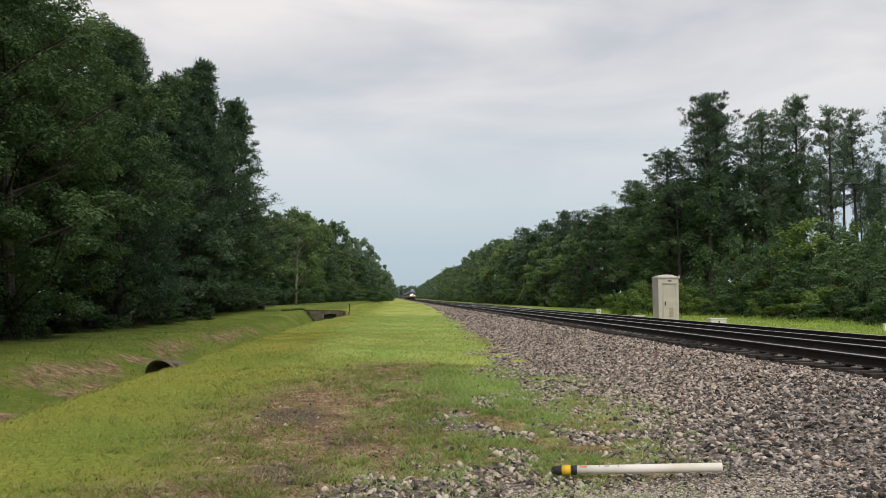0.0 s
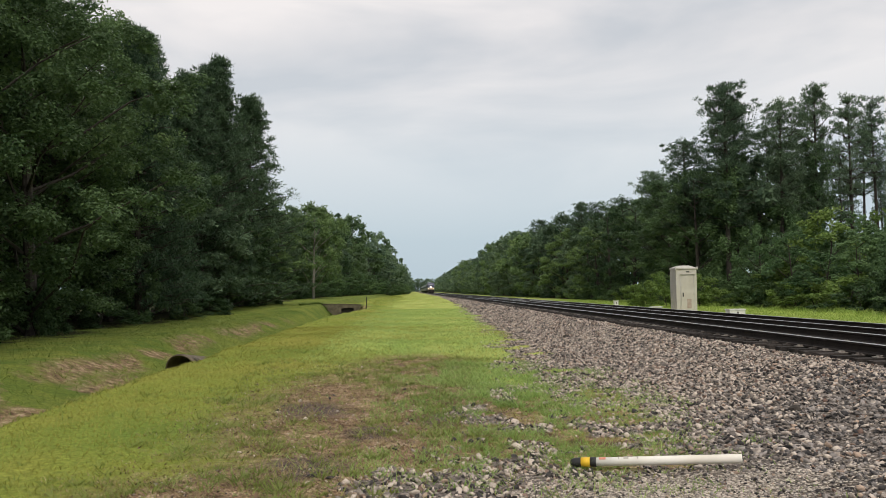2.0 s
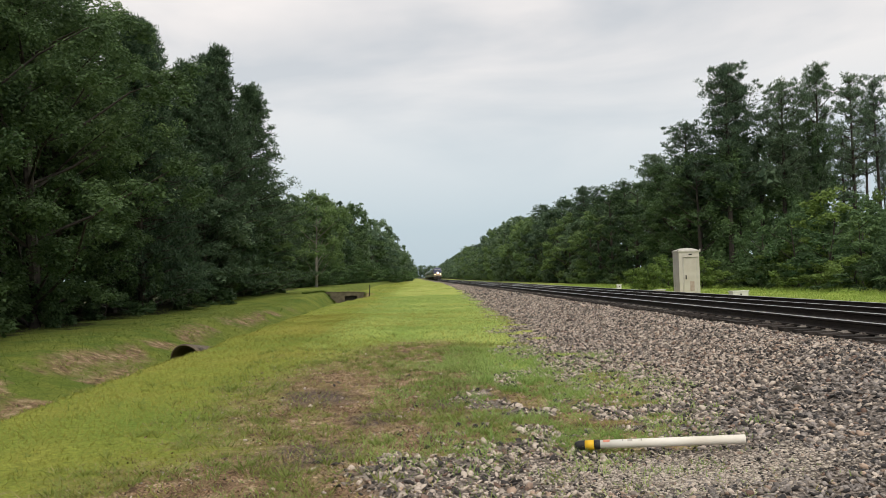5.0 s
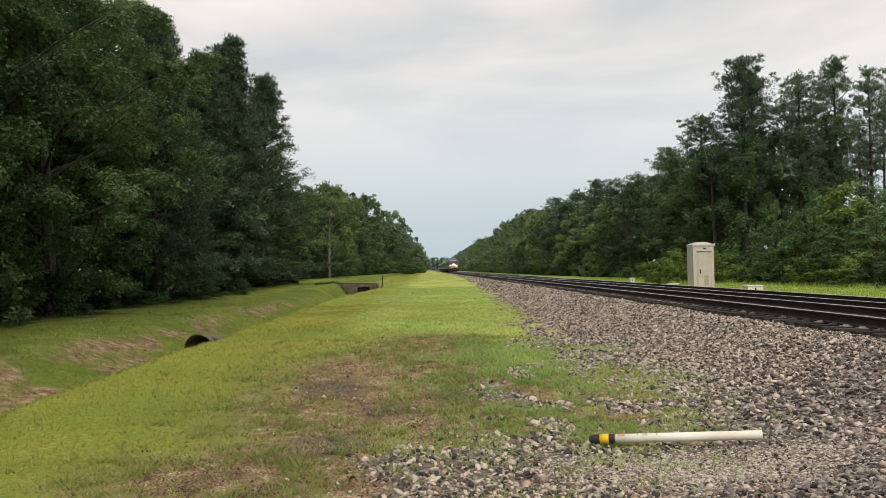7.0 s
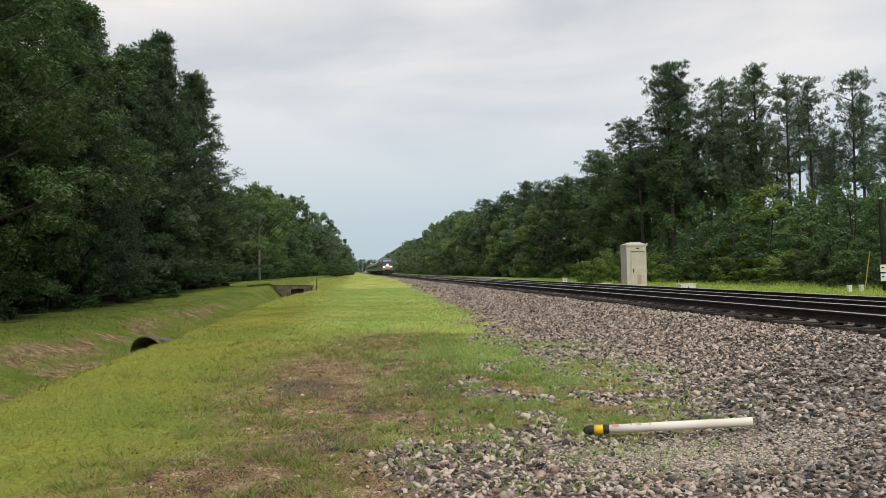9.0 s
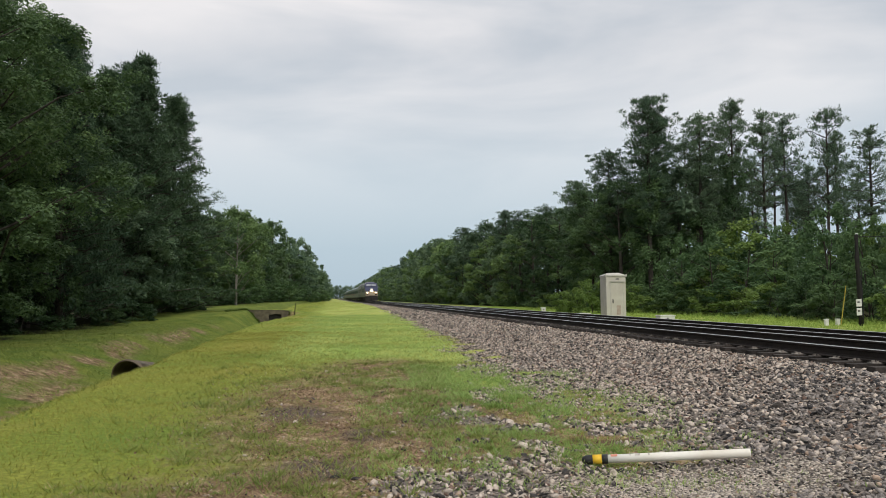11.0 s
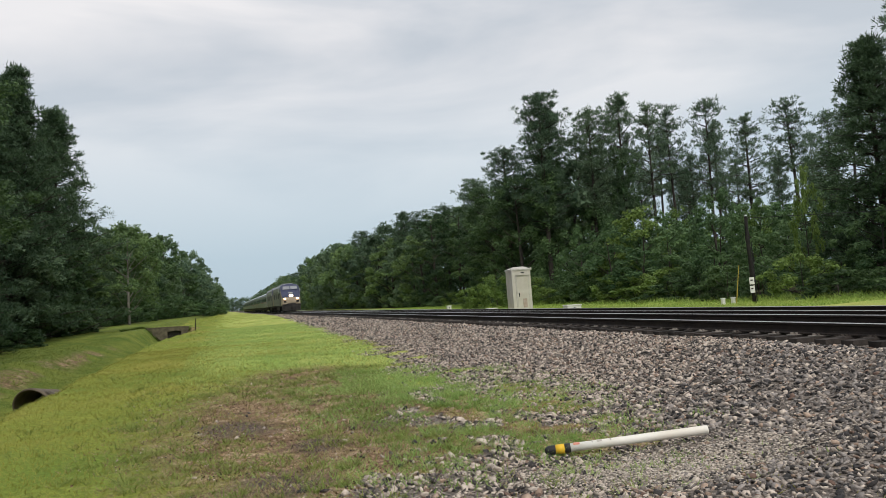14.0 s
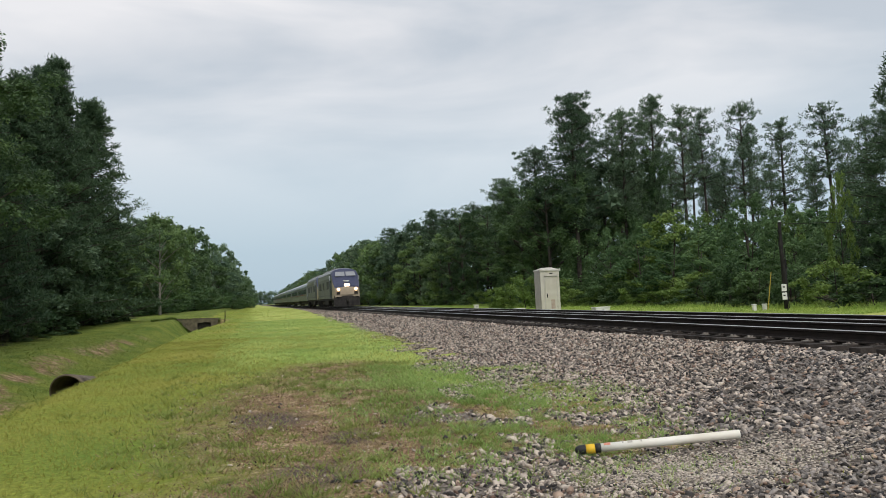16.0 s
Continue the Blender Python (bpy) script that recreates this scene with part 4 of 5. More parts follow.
def far_woods():
    """The woods on both sides where single trees can no longer be told apart."""
    rng = np.random.default_rng(77)
    cl = []
    for side in (-1, 1):
        for y in np.arange(335, 900, 9.0):
            for row in range(2):
                x = (interp(y, [335, 900], [-6.0, -5.0]) if side < 0 else interp(y, [335, 900], [23.5, 26.0])) + side * (row * 8 + rng.uniform(-1, 1))
                h = rng.uniform(10, 14)
                for _ in range(16):
                    s = rng.uniform(0.1, 1)
                    a, rr = rng.uniform(0, 6.28), 4.2 * (1 - max(0, s - 0.5) * 1.4) * rng.uniform(0.3, 1)
                    cl.append((x + rr * math.cos(a), y + rr * math.sin(a), s * h - 0.4, rng.uniform(1.2, 2.2)))
    for x in np.arange(-60, 75, 4.0):
        for _ in range(22):
            cl.append((x + rng.uniform(-3, 3), 905 + rng.uniform(-8, 8), rng.uniform(0.0, 13), rng.uniform(1.6, 2.6)))
    ob = new("far_woods", crown_mesh("far_woods", cl, 26, 1.3, rng, LEAF_HAZE))
    tagged(ob, "distant continuous woodland on both sides of the line", "woods", kind="stuff")


left_woods()
right_woods()
far_woods()
for master in MASTERS:
    for o in (*master.children_recursive, master):
        bpy.data.objects.remove(o)


# ---- grass ----
def blades(name, count, x0, x1, y0, y1, keep, tall, wide, mat, label, seed):
    rng = np.random.default_rng(seed)
    x, y = rng.uniform(x0, x1, count), y0 + (y1 - y0) * rng.uniform(0, 1, count) ** 1.35
    k = rng.uniform(0, 1, count) < keep(x, y)
    x, y = x[k], y[k]
    n = len(x)
    z = ground_z(x, y) - 0.01
    a, lean = rng.uniform(0, 6.283, n), rng.uniform(0.3, 1.7, n)
    h = tall * rng.uniform(0.45, 1.25, n)
    w = wide * rng.uniform(0.7, 1.3, n) * (1 + 0.03 * np.clip(y - 8, 0, 60))
    b = rng.uniform(0, 6.283, n)
    base = np.stack([x, y, z], 1)
    side = np.stack([np.cos(a), np.sin(a), a * 0], 1) * w[:, None]
    tip = base + np.stack([np.cos(b) * lean * h, np.sin(b) * lean * h, h], 1)
    v = np.stack([base - side, base + side, tip], 1).reshape(-1, 3)
    ob = new(name, numpy_mesh(name, v, np.arange(len(v)).reshape(-1, 3), [mat]))
    return tagged(ob, label, "grass", kind="stuff")


def verge_keep(x, y):
    bare = worn(x, y) * (0.8 + 0.2 * step(patchy(x, y, 1.1, 5), 0.1, 0.45))
    return (1 - 0.93 * stony(x, y)) * (1 - 0.97 * bare) * (0.55 + 0.45 * patchy(x, y, 1.6, 8))


def weed_keep(x, y):
    return step(patchy(x, y, 1.3, 9), 0.5, 0.68) * step(3.0 - x, 0, 0.9) * step(y, 6.5, 7.5)


def ditch_keep(x, y):
    d = x - ditch_x(y)
    return (1 - bare_bank(x, y)) * (0.4 + 0.6 * step(d, -3.2, -2.2))


blades("verge_grass", 130000, -7.0, 2.2, 4.6, 34, lambda x, y: verge_keep(x, y) * (1 - 0.75 * fresh_band(x, y)), 0.055, 0.006, GRASS, "short mown yellow-green grass on the verge", 1)
blades("fresh_grass", 60000, -3.6, 3.4, 13, 60, lambda x, y: fresh_band(x, y) * (x < toe(y) + 0.2) * (1 - 0.9 * stony(x, y)) * (1 - 0.93 * worn(x, y)), 0.08, 0.0075, GRASS_FRESH, "fresh green grass along the crown of the verge", 21)
blades("sprouting_grass", 20000, -3.2, 2.4, 5.8, 16, lambda x, y: step(patchy(x, y, 3.2, 41), 0.5, 0.64) * (1 - 0.7 * stony(x, y)) * (1 - 0.7 * worn(x, y)), 0.05, 0.007, GRASS_FRESH, "low green tufts coming up through bare soil", 22)
blades("verge_weeds", 22000, -1.6, 3.0, 6.4, 15, weed_keep, 0.065, 0.008, GRASS_FRESH, "bright green weeds growing into the ballast", 2)
blades("dead_leaf_litter", 26000, -4.0, 1.4, 5.6, 19, lambda x, y: worn(x, y) * step(patchy(x, y, 2.6, 51), 0.3, 0.7) * (1 - 0.8 * stony(x, y)), 0.03, 0.015, LITTER, "dark and reddish dead stalks on the bare soil", 23)
blades("low_tufts", 9000, -3.6, 1.6, 5.8, 18, lambda x, y: worn(x, y) * step(patchy(x, y, 3.8, 61), 0.56, 0.7) * (1 - 0.7 * stony(x, y)), 0.06, 0.0075, GRASS_GREEN, "dark green tufts in the trodden patch", 24)
blades("dry_grass", 38000, -4.2, 1.4, 5.6, 18, lambda x, y: (0.08 + 0.7 * worn(x, y)) * (1 - 0.9 * stony(x, y)), 0.035, 0.007, GRASS_DRY, "dry straw-coloured grass in the worn patch", 6)
blades("ditch_grass", 40000, -17, -6.0, 8, 60, ditch_keep, 0.07, 0.009, GRASS_LAWN, "short grass on the banks of the ditch", 3)
blades("far_grass", 26000, -8.0, 4.4, 34, 230, lambda x, y: (x < toe(y)) * (1 - 0.8 * fresh_band(x, y)), 0.06, 0.018, GRASS_CROWN, "grass verge stretching away along the track", 4)
blades("tall_weeds", 9000, 21.8, 25.6, 27, 95, lambda x, y: step(patchy(x, y, 0.5, 12), 0.3, 0.7), 0.32, 0.016, GRASS_TALL, "tall weeds along the foot of the wood", 7)
blades("trackside_grass", 42000, 13.6, 25.5, 26, 110, lambda x, y: np.clip((x - 14.2 + wave(x, y, 1.1)) / 1.5, 0.1, 1), 0.13, 0.014, GRASS_TALL, "tall uncut grass between the tracks and the wood", 5)


def tufts(name, count, blades_each, x0, x1, y0, y1, keep, tall, spread, wide, mat, label, seed):
    """Separate little plants: blades that fan out from one root."""
    rng = np.random.default_rng(seed)
    x, y = rng.uniform(x0, x1, count), rng.uniform(y0, y1, count)
    k = rng.uniform(0, 1, count) < keep(x, y)
    x, y = np.repeat(x[k], blades_each), np.repeat(y[k], blades_each)
    size = np.repeat(rng.uniform(0.45, 1.4, k.sum()), blades_each)
    n = len(x)
    a = rng.uniform(0, 6.283, n)
    q = spread * size * rng.uniform(0, 1, n)
    x, y = x + q * np.cos(a), y + q * np.sin(a)
    base = np.stack([x, y, ground_z(x, y) - 0.005], 1)
    h, lean = tall * size * rng.uniform(0.4, 1.2, n), rng.uniform(0.5, 2.2, n)
    b = a + rng.normal(0, 0.7, n)
    turn = b + 1.5708 + rng.normal(0, 0.5, n)
    side = np.stack([np.cos(turn), np.sin(turn), turn * 0], 1) * (wide * rng.uniform(0.6, 1.4, n))[:, None]
    tip = base + np.stack([np.cos(b) * lean * h, np.sin(b) * lean * h, h], 1)
    v = np.stack([base - side, base + side, tip], 1).reshape(-1, 3)
    ob = new(name, numpy_mesh(name, v, np.arange(len(v)).reshape(-1, 3), [mat]))
    return tagged(ob, label, "grass", kind="stuff")


def patch_keep(x, y):
    return (0.25 + 0.75 * worn(x, y)) * step(patchy(x, y, 1.6, 71), 0.36, 0.62) * (1 - 0.75 * stony(x, y))


def margin_keep(x, y):
    return step(toe(y) + 0.9 - x, 0, 1.4) * step(x, -1.1, 0.3) * step(y, 7.4, 8.4) * step(patchy(x, y, 0.9, 33), 0.34, 0.6) * (1 - 0.6 * stony(x, y))


def ballast_weed_keep(x, y):
    return step(patchy(x, y, 0.8, 83), 0.56, 0.74) * step(3.2 - x, 0, 1.4)


tufts("patch_tufts", 3300, 15, -4.4, 1.0, 5.4, 18, patch_keep, 0.085, 0.07, 0.006, GRASS_GREEN, "small olive-green tufts scattered over trodden soil", 91)
tufts("margin_tufts", 6500, 12, -1.8, 2.6, 6.2, 17, margin_keep, 0.085, 0.055, 0.006, GRASS_FRESH, "fresh green tufts along the edge of the ballast", 92)
tufts("ballast_weeds", 900, 10, 0.4, 3.4, 6.0, 14, ballast_weed_keep, 0.07, 0.05, 0.005, GRASS_FRESH, "thin weeds growing between the ballast stones", 93)
tufts("verge_tufts", 900, 9, -7.2, -1.0, 5.0, 24, lambda x, y: step(patchy(x, y, 0.7, 95), 0.5, 0.75) * (1 - worn(x, y)), 0.085, 0.06, 0.006, GRASS_GREEN, "darker tufts in the mown verge", 94)
tufts("bank_tufts", 3600, 9, -12.5, -6.5, 9, 48, lambda x, y: step(patchy(x, y, 0.9, 97), 0.3, 0.6) * (0.25 + 0.75 * bare_bank(x, y)), 0.13, 0.1, 0.009, GRASS_GREEN, "tufts hanging over the bare ditch bank", 96)
tufts("headwall_tufts", 260, 14, -10.4, -5.2, 68.3, 69.0, lambda x, y: x * 0 + 1, 0.2, 0.12, 0.02, GRASS_LAWN, "grass hanging over the culvert headwall", 98)
tufts("straw_tufts", 4600, 9, -4.4, 1.2, 5.4, 18, lambda x, y: worn(x, y) * step(patchy(x, y, 2.0, 96), 0.4, 0.65) * (1 - 0.8 * stony(x, y)), 0.05, 0.05, 0.005, GRASS_DRY, "dry straw tufts in the worn patch", 95)


# ---- small things beside the track ----
def marker_post():
    """A fallen marker post: ribbed white tube with a black domed cap and a yellow band."""
    a, b = Vector((0.61, 7.93, -0.776)), Vector((2.08, 7.40, -0.66))
    d = b - a
    root = thing("marker_post", "fallen white plastic marker post with black and yellow cap, on gravel", "marker post",
                 Matrix.Translation(a) @ d.to_track_quat("X", "Z").to_matrix().to_4x4())
    n, r = d.length, 0.043

    def round_bar(stops, sides=20):
        return tube(bmesh.new(), [(x, 0, 0) for x, _ in stops], [q for _, q in stops], sides)

    part("tube", round_bar([(0.19, r), (0.75, r * 1.01), (1.3, r), (n - 0.01, r * 1.02), (n, r * 0.97)]), POST_WHITE, root, smooth=True)
    part("cap", round_bar([(-0.055, 0.008), (-0.05, 0.024), (-0.035, 0.037), (-0.01, 0.046), (0.05, 0.048), (0.055, 0.048)]), POST_BLACK, root, "black domed cap", True)
    part("band", round_bar([(0.055, 0.0485), (0.145, 0.0485)]), POST_YELLOW, root, "yellow band", True)
    part("collar", round_bar([(0.145, 0.048), (0.2, 0.048), (0.205, 0.045)]), POST_BLACK, root, "black collar", True)
    for x0, x1, ang, m in ((0.235, 0.30, 250, POST_RED), (0.42, 0.43, 255, POST_INK), (0.47, 0.52, 252, POST_INK), (0.60, 0.615, 250, POST_INK)):
        bm = bmesh.new()
        vs = []
        for x in (x0, x1):
            vs.append([bm.verts.new((x, (r + 0.0025) * math.cos(radians(ang + q)), (r + 0.0025) * -math.sin(radians(ang + q)))) for q in range(-80, 15, 16)])
        for k in range(5):
            bm.faces.new((vs[0][k], vs[0][k + 1], vs[1][k + 1], vs[1][k]))
        bmesh.ops.rotate(bm, verts=bm.verts, matrix=Matrix.Rotation(radians(-50), 3, "X"))
        part("printed_mark", bm, m, root)
    # Dark disc on the capped end, painting the shade of the hollow tube.
    bm = bmesh.new()
    tube(bm, [(n - 0.004, 0, 0), (n + 0.004, 0, 0)], [r * 0.8, r * 0.8], 20)
    part("open_end", bm, DARK_STEEL, root)


def equipment_cabinet():
    """A tall steel cabinet with a hipped roof and a single door."""
    root = thing("equipment_cabinet", "tall beige steel trackside equipment cabinet with a closed door", "cabinet", pose(14.42, 46.7, -0.56, 0, 0, 2))
    w, d, h = 1.24, 1.0, 2.58
    part("skid", boxed(-0.04, w + 0.04, -0.03, d + 0.03, 0.0, 0.12, 0.01), CONCRETE, root, "concrete base slab")
    part("body", boxed(0, w, 0, d, 0.12, h, 0.02), BEIGE, root)
    bm = bmesh.new()
    lo = [bm.verts.new(p) for p in ((-0.025, -0.04, h), (w + 0.025, -0.04, h), (w + 0.025, d + 0.04, h), (-0.025, d + 0.04, h))]
    mid = [bm.verts.new(p) for p in ((-0.025, -0.04, h + 0.07), (w + 0.025, -0.04, h + 0.07), (w + 0.025, d + 0.04, h + 0.07), (-0.025, d + 0.04, h + 0.07))]
    hi = [bm.verts.new(p) for p in ((0.4, 0.12, h + 0.22), (w - 0.4, 0.12, h + 0.22), (w - 0.4, d - 0.12, h + 0.22), (0.4, d - 0.12, h + 0.22))]
    bm.faces.new(list(reversed(lo)))
    bm.faces.new(hi)
    for p, q in ((lo, mid), (mid, hi)):
        for k in range(4):
            bm.faces.new((p[k], p[(k + 1) % 4], q[(k + 1) % 4], q[k]))
    part("roof", bm, BEIGE_DARK, root, "low hipped roof with an overhanging rim")
    for x in (-0.03, w + 0.03):
        bm = bmesh.new()
        box(bm, x - 0.035, x + 0.035, -0.06, 0.02, h - 0.02, h + 0.15, 0.008)
        part("lifting_lug", bm, BEIGE_DARK, root)
    door = part("door", boxed(0.28, 1.03, -0.035, -0.003, 0.2, 2.2, 0.008), BEIGE, root, "plain steel door")
    part("door_frame", boxed(0.22, 0.275, -0.028, -0.003, 0.16, 2.26, 0.005), BEIGE_DARK, root)
    part("door_frame", boxed(1.035, 1.09, -0.028, -0.003, 0.16, 2.26, 0.005), BEIGE_DARK, root)
    part("door_frame", boxed(0.276, 1.034, -0.028, -0.003, 2.205, 2.26, 0.005), BEIGE_DARK, root)
    part("rain_strip", boxed(0.25, 1.14, -0.09, -0.003, 2.27, 2.295, 0.004), BEIGE_DARK, root)
    part("handle", boxed(0.36, 0.42, -0.075, -0.036, 0.98, 1.22, 0.012), DARK_STEEL, door, "dark door handle")
    part("stain", boxed(0.62, 0.88, -0.041, -0.0355, 0.3, 0.85, 0.002), RUST_STAIN, door, "faint rusty rectangle")
    for z in (0.42, 1.14, 1.86):
        part("hinge", boxed(1.0, 1.09, -0.055, -0.02, z - 0.05, z + 0.05, 0.006), BEIGE_DARK, root)
    part("vent", boxed(0.6, 0.8, -0.02, -0.003, 2.4, 2.46, 0.004), DARK_STEEL, root, "small dark vent")
    for y in (0.3, 0.7):
        part("side_rib", boxed(-0.018, -0.002, y - 0.02, y + 0.02, 0.16, 2.5, 0.004), BEIGE_DARK, root)


def junction_box(x, y, w, d, h, label):
    z = ground_height(x, y) - 0.02
    root = thing("junction_box", label, "junction box", pose(x, y, z, 0, 0, 3), "white boxes beside the tracks")
    part("body", boxed(-w / 2, w / 2, 0, d, 0, h, 0.015), WHITE_PAINT, root)
    part("lid", boxed(-w / 2 - 0.03, w / 2 + 0.03, -0.03, d + 0.03, h, h + 0.05, 0.01), WHITE_PAINT, root, "overhanging white lid")
    part("latch", boxed(-0.03, 0.03, -0.045, -0.002, h * 0.55, h * 0.8, 0.005), DARK_STEEL, root)


def utility_pole():
    x, y = 20.7, 32.2
    z = ground_height(x, y)
    root = thing("utility_pole", "short dark creosoted timber pole with two white notice plates", "utility pole", pose(x, y, z, 0, -0.7, 0))
    bm = bmesh.new()
    tube(bm, [(0, 0, -0.3), (0.02, 0, 1.5), (-0.01, 0.02, 3.0), (0, 0, 3.97), (0, 0, 4.0)], [0.115, 0.108, 0.1, 0.092, 0.075], 14)
    part("pole", bm, CREOSOTE, root, smooth=True)
    for z0, z1, w in ((0.88, 1.2, 0.25), (0.5, 0.82, 0.24)):
        p = part("notice_plate", boxed(-0.16 - w / 2, -0.16 + w / 2, -0.19, -0.17, z0, z1, 0.004), WHITE_PAINT, root, "white notice plate")
        part("printed_bar", boxed(-0.16 - w * 0.3, -0.16 + w * 0.15, -0.1935, -0.1905, z1 - 0.16, z1 - 0.1), DARK_STEEL, p)
        part("bracket", boxed(-0.22, -0.03, -0.168, -0.12, (z0 + z1) / 2 - 0.02, (z0 + z1) / 2 + 0.02), DARK_STEEL, root)
    part("cap", tube(bmesh.new(), [(0, 0, 4.001), (0, 0, 4.05)], [0.06, 0.05], 8), WHITE_PAINT, root)
    part("cable", tube(bmesh.new(), [(0, 0, 3.9), (6, -1.2, 3.75), (13, -2.8, 3.9), (22, -4.8, 4.6)], [0.012] * 4, 5), DARK_STEEL, root, "thin overhead cable")
    part("conduit", tube(bmesh.new(), [(0.1, -0.07, 0), (0.095, -0.07, 2.8)], [0.02, 0.02], 8), DARK_STEEL, root)


def guy_guard():
    z = ground_height(20.3, 33.0)
    root = thing("guy_wire_guard", "leaning yellow plastic guard over a guy wire", "guy wire", pose(20.3, 33.0, z))
    part("guard", tube(bmesh.new(), [(0, 0, -0.05), (0.18, 0, 1.0), (0.31, -0.01, 1.8)], [0.022, 0.022, 0.02], 8), YELLOW, root)
    part("wire", tube(bmesh.new(), [(0.31, -0.01, 1.8), (0.36, -0.4, 2.9), (0.4, -0.72, 3.8)], [0.008, 0.008, 0.008], 5), DARK_STEEL, root)


def pedestal(x, y, h):
    z = ground_height(x, y)
    root = thing("cable_pedestal", "small white cable pedestal in the long grass", "pedestal", pose(x, y, z), "cable pedestals")
    part("body", boxed(-0.08, 0.08, -0.07, 0.07, 0, h, 0.02), WHITE_PAINT, root)
    part("cover", boxed(-0.095, 0.095, -0.085, 0.085, h, h + 0.06, 0.02), WHITE_PAINT, root)


def pipe_culvert():
    """A corrugated pipe end that opens into the ditch, with a slab lying on it."""
    root = thing("pipe_culvert", "rusty corrugated culvert pipe opening into the ditch", "culvert", pose(-6.7, 20.2, -0.97, -7, 0, -8))
    bm = bmesh.new()
    out = []
    for k in range(16):
        y = k * 0.09
        r = 0.42 + (0.012 if k % 2 else -0.012)
        out.append([bm.verts.new((r * math.cos(a), y - 0.22 * math.sin(a) * (1 - k / 15), r * math.sin(a))) for a in (2 * math.pi * q / 28 for q in range(28))])
    inn = [[bm.verts.new((v.co.x * 0.93, v.co.y, v.co.z * 0.93)) for v in ring] for ring in out]
    for a, b in zip(out, out[1:]):
        for q in range(28):
            bm.faces.new((a[q], a[(q + 1) % 28], b[(q + 1) % 28], b[q]))
    for a, b in zip(inn, inn[1:]):
        for q in range(28):
            bm.faces.new((a[q], b[q], b[(q + 1) % 28], a[(q + 1) % 28]))
    for q in range(28):
        bm.faces.new((out[0][q], inn[0][q], inn[0][(q + 1) % 28], out[0][(q + 1) % 28]))
    bm.faces.new(inn[-1])
    part("pipe", bm, PIPE, root, smooth=True)
    part("silt", boxed(-0.3, 0.3, 0.1, 1.2, -0.34, -0.24, 0.04), SILT_AND_SHADE, root, "dark silt inside the pipe")
    part("marker_slat", boxed(0.12, 0.62, -0.04, 0.06, 0.43, 0.47, 0.008, pose(0, 0, 0, 0, 24, 12)), WOOD, root, "grey slat on top of the pipe")


def box_culvert():
    """The headwall of the crossing over the ditch: a wide notch with a low dark opening at its foot."""
    root = thing("box_culvert", "weathered earth-stained culvert headwall with a low dark opening", "culvert", pose(-6.4, 68.55, -0.05, 0, 0, 0))
    for prof in ([(-3.4, -0.05), (-2.0, -0.02), (-0.55, 0.0), (-0.55, -1.2), (-0.85, -1.2), (-1.6, -0.6)], [(0.5, -0.03), (1.15, -0.1), (0.7, -1.2), (0.5, -1.2)], [(-0.547, 0.0), (0.497, -0.03), (0.497, -0.4), (0.1, -0.34), (-0.547, -0.42)]):
        bm = extrude_profile(bmesh.new(), prof, 0.0, 0.3)
        bmesh.ops.recalc_face_normals(bm, faces=bm.faces)
        part("wall", bm, BANK_SOIL, root)
    bm = extrude_profile(bmesh.new(), [(-3.4, -0.036), (-2.0, 0.004), (0.5, -0.026), (1.15, -0.09), (1.15, -0.14), (0.5, -0.08), (-2.0, -0.05), (-3.4, -0.08)], -0.03, 0.12)
    bmesh.ops.recalc_face_normals(bm, faces=bm.faces)
    part("coping", bm, BANK_SOIL, root, "earth-stained coping")
    # Near-black panel closes the hole, its colour standing for the shade inside.
    part("opening", boxed(-0.547, 0.497, 0.2, 0.28, -1.2, -0.33), SILT_AND_SHADE, root, "dark panel painting the shade inside the culvert")


def stake(x, y, h, m, label):
    z = ground_height(x, y)
    root = thing("stake", label, "stake", pose(x, y, z - 0.1, 0, 3, 0))
    part("post", tube(bmesh.new(), [(0, 0, 0), (0.01, 0, h * 0.6), (0, 0, h), (0, 0, h + 0.02)], [0.04, 0.038, 0.034, 0.025], 8), m, root)


def rock(x, y, s, seed, m, label):
    rng = random.Random(seed)
    bm = bmesh.new()
    bmesh.ops.create_icosphere(bm, subdivisions=2, radius=s)
    for v in bm.verts:
        v.co = Vector((v.co.x * 1.3, v.co.y, v.co.z * 0.7)) * (1 + 0.3 * noise.noise(v.co * (1.6 / s) + Vector((seed, 0, 0))))
    ob = link_mesh("rock", bm, m)
    ob.matrix_world = pose(x, y, ground_height(x, y) + s * 0.2, 0, 0, rng.uniform(0, 360))
    tagged(ob, label, "rock", "loose rocks on the ballast")


marker_post()
equipment_cabinet()
junction_box(14.65, 38.4, 0.78, 0.5, 0.42, "low white trackside junction box with a flat lid")
junction_box(15.3, 53.4, 0.7, 0.4, 0.22, "small flat white box beside the far track")
junction_box(16.4, 68.5, 0.35, 0.3, 0.45, "small white box in front of the shrubs")
utility_pole()
guy_guard()
pedestal(19.62, 33.0, 0.27)
pedestal(20.5, 33.5, 0.27)
pipe_culvert()
box_culvert()
stake(-4.75, 66.5, 1.05, CREOSOTE, "short dark timber stake at the ditch crossing")
for i, (x, y, s, m) in enumerate(((3.55, 9.4, 0.07, BARK), (2.95, 5.75, 0.07, STONE_RED), (3.25, 5.6, 0.06, STONE_RED), (3.6, 5.5, 0.06, STONE_RED), (3.4, 23.0, 0.09, BARK), (2.4, 5.3, 0.06, STONE), (0.1, 8.6, 0.055, STONE), (0.25, 9.9, 0.05, STONE))):
    rock(x, y, s, i + 1, m, "loose dark lump on the ballast" if m is BARK else ("reddish broken stone on the ballast" if m is STONE_RED else "grey broken stone in the grass"))


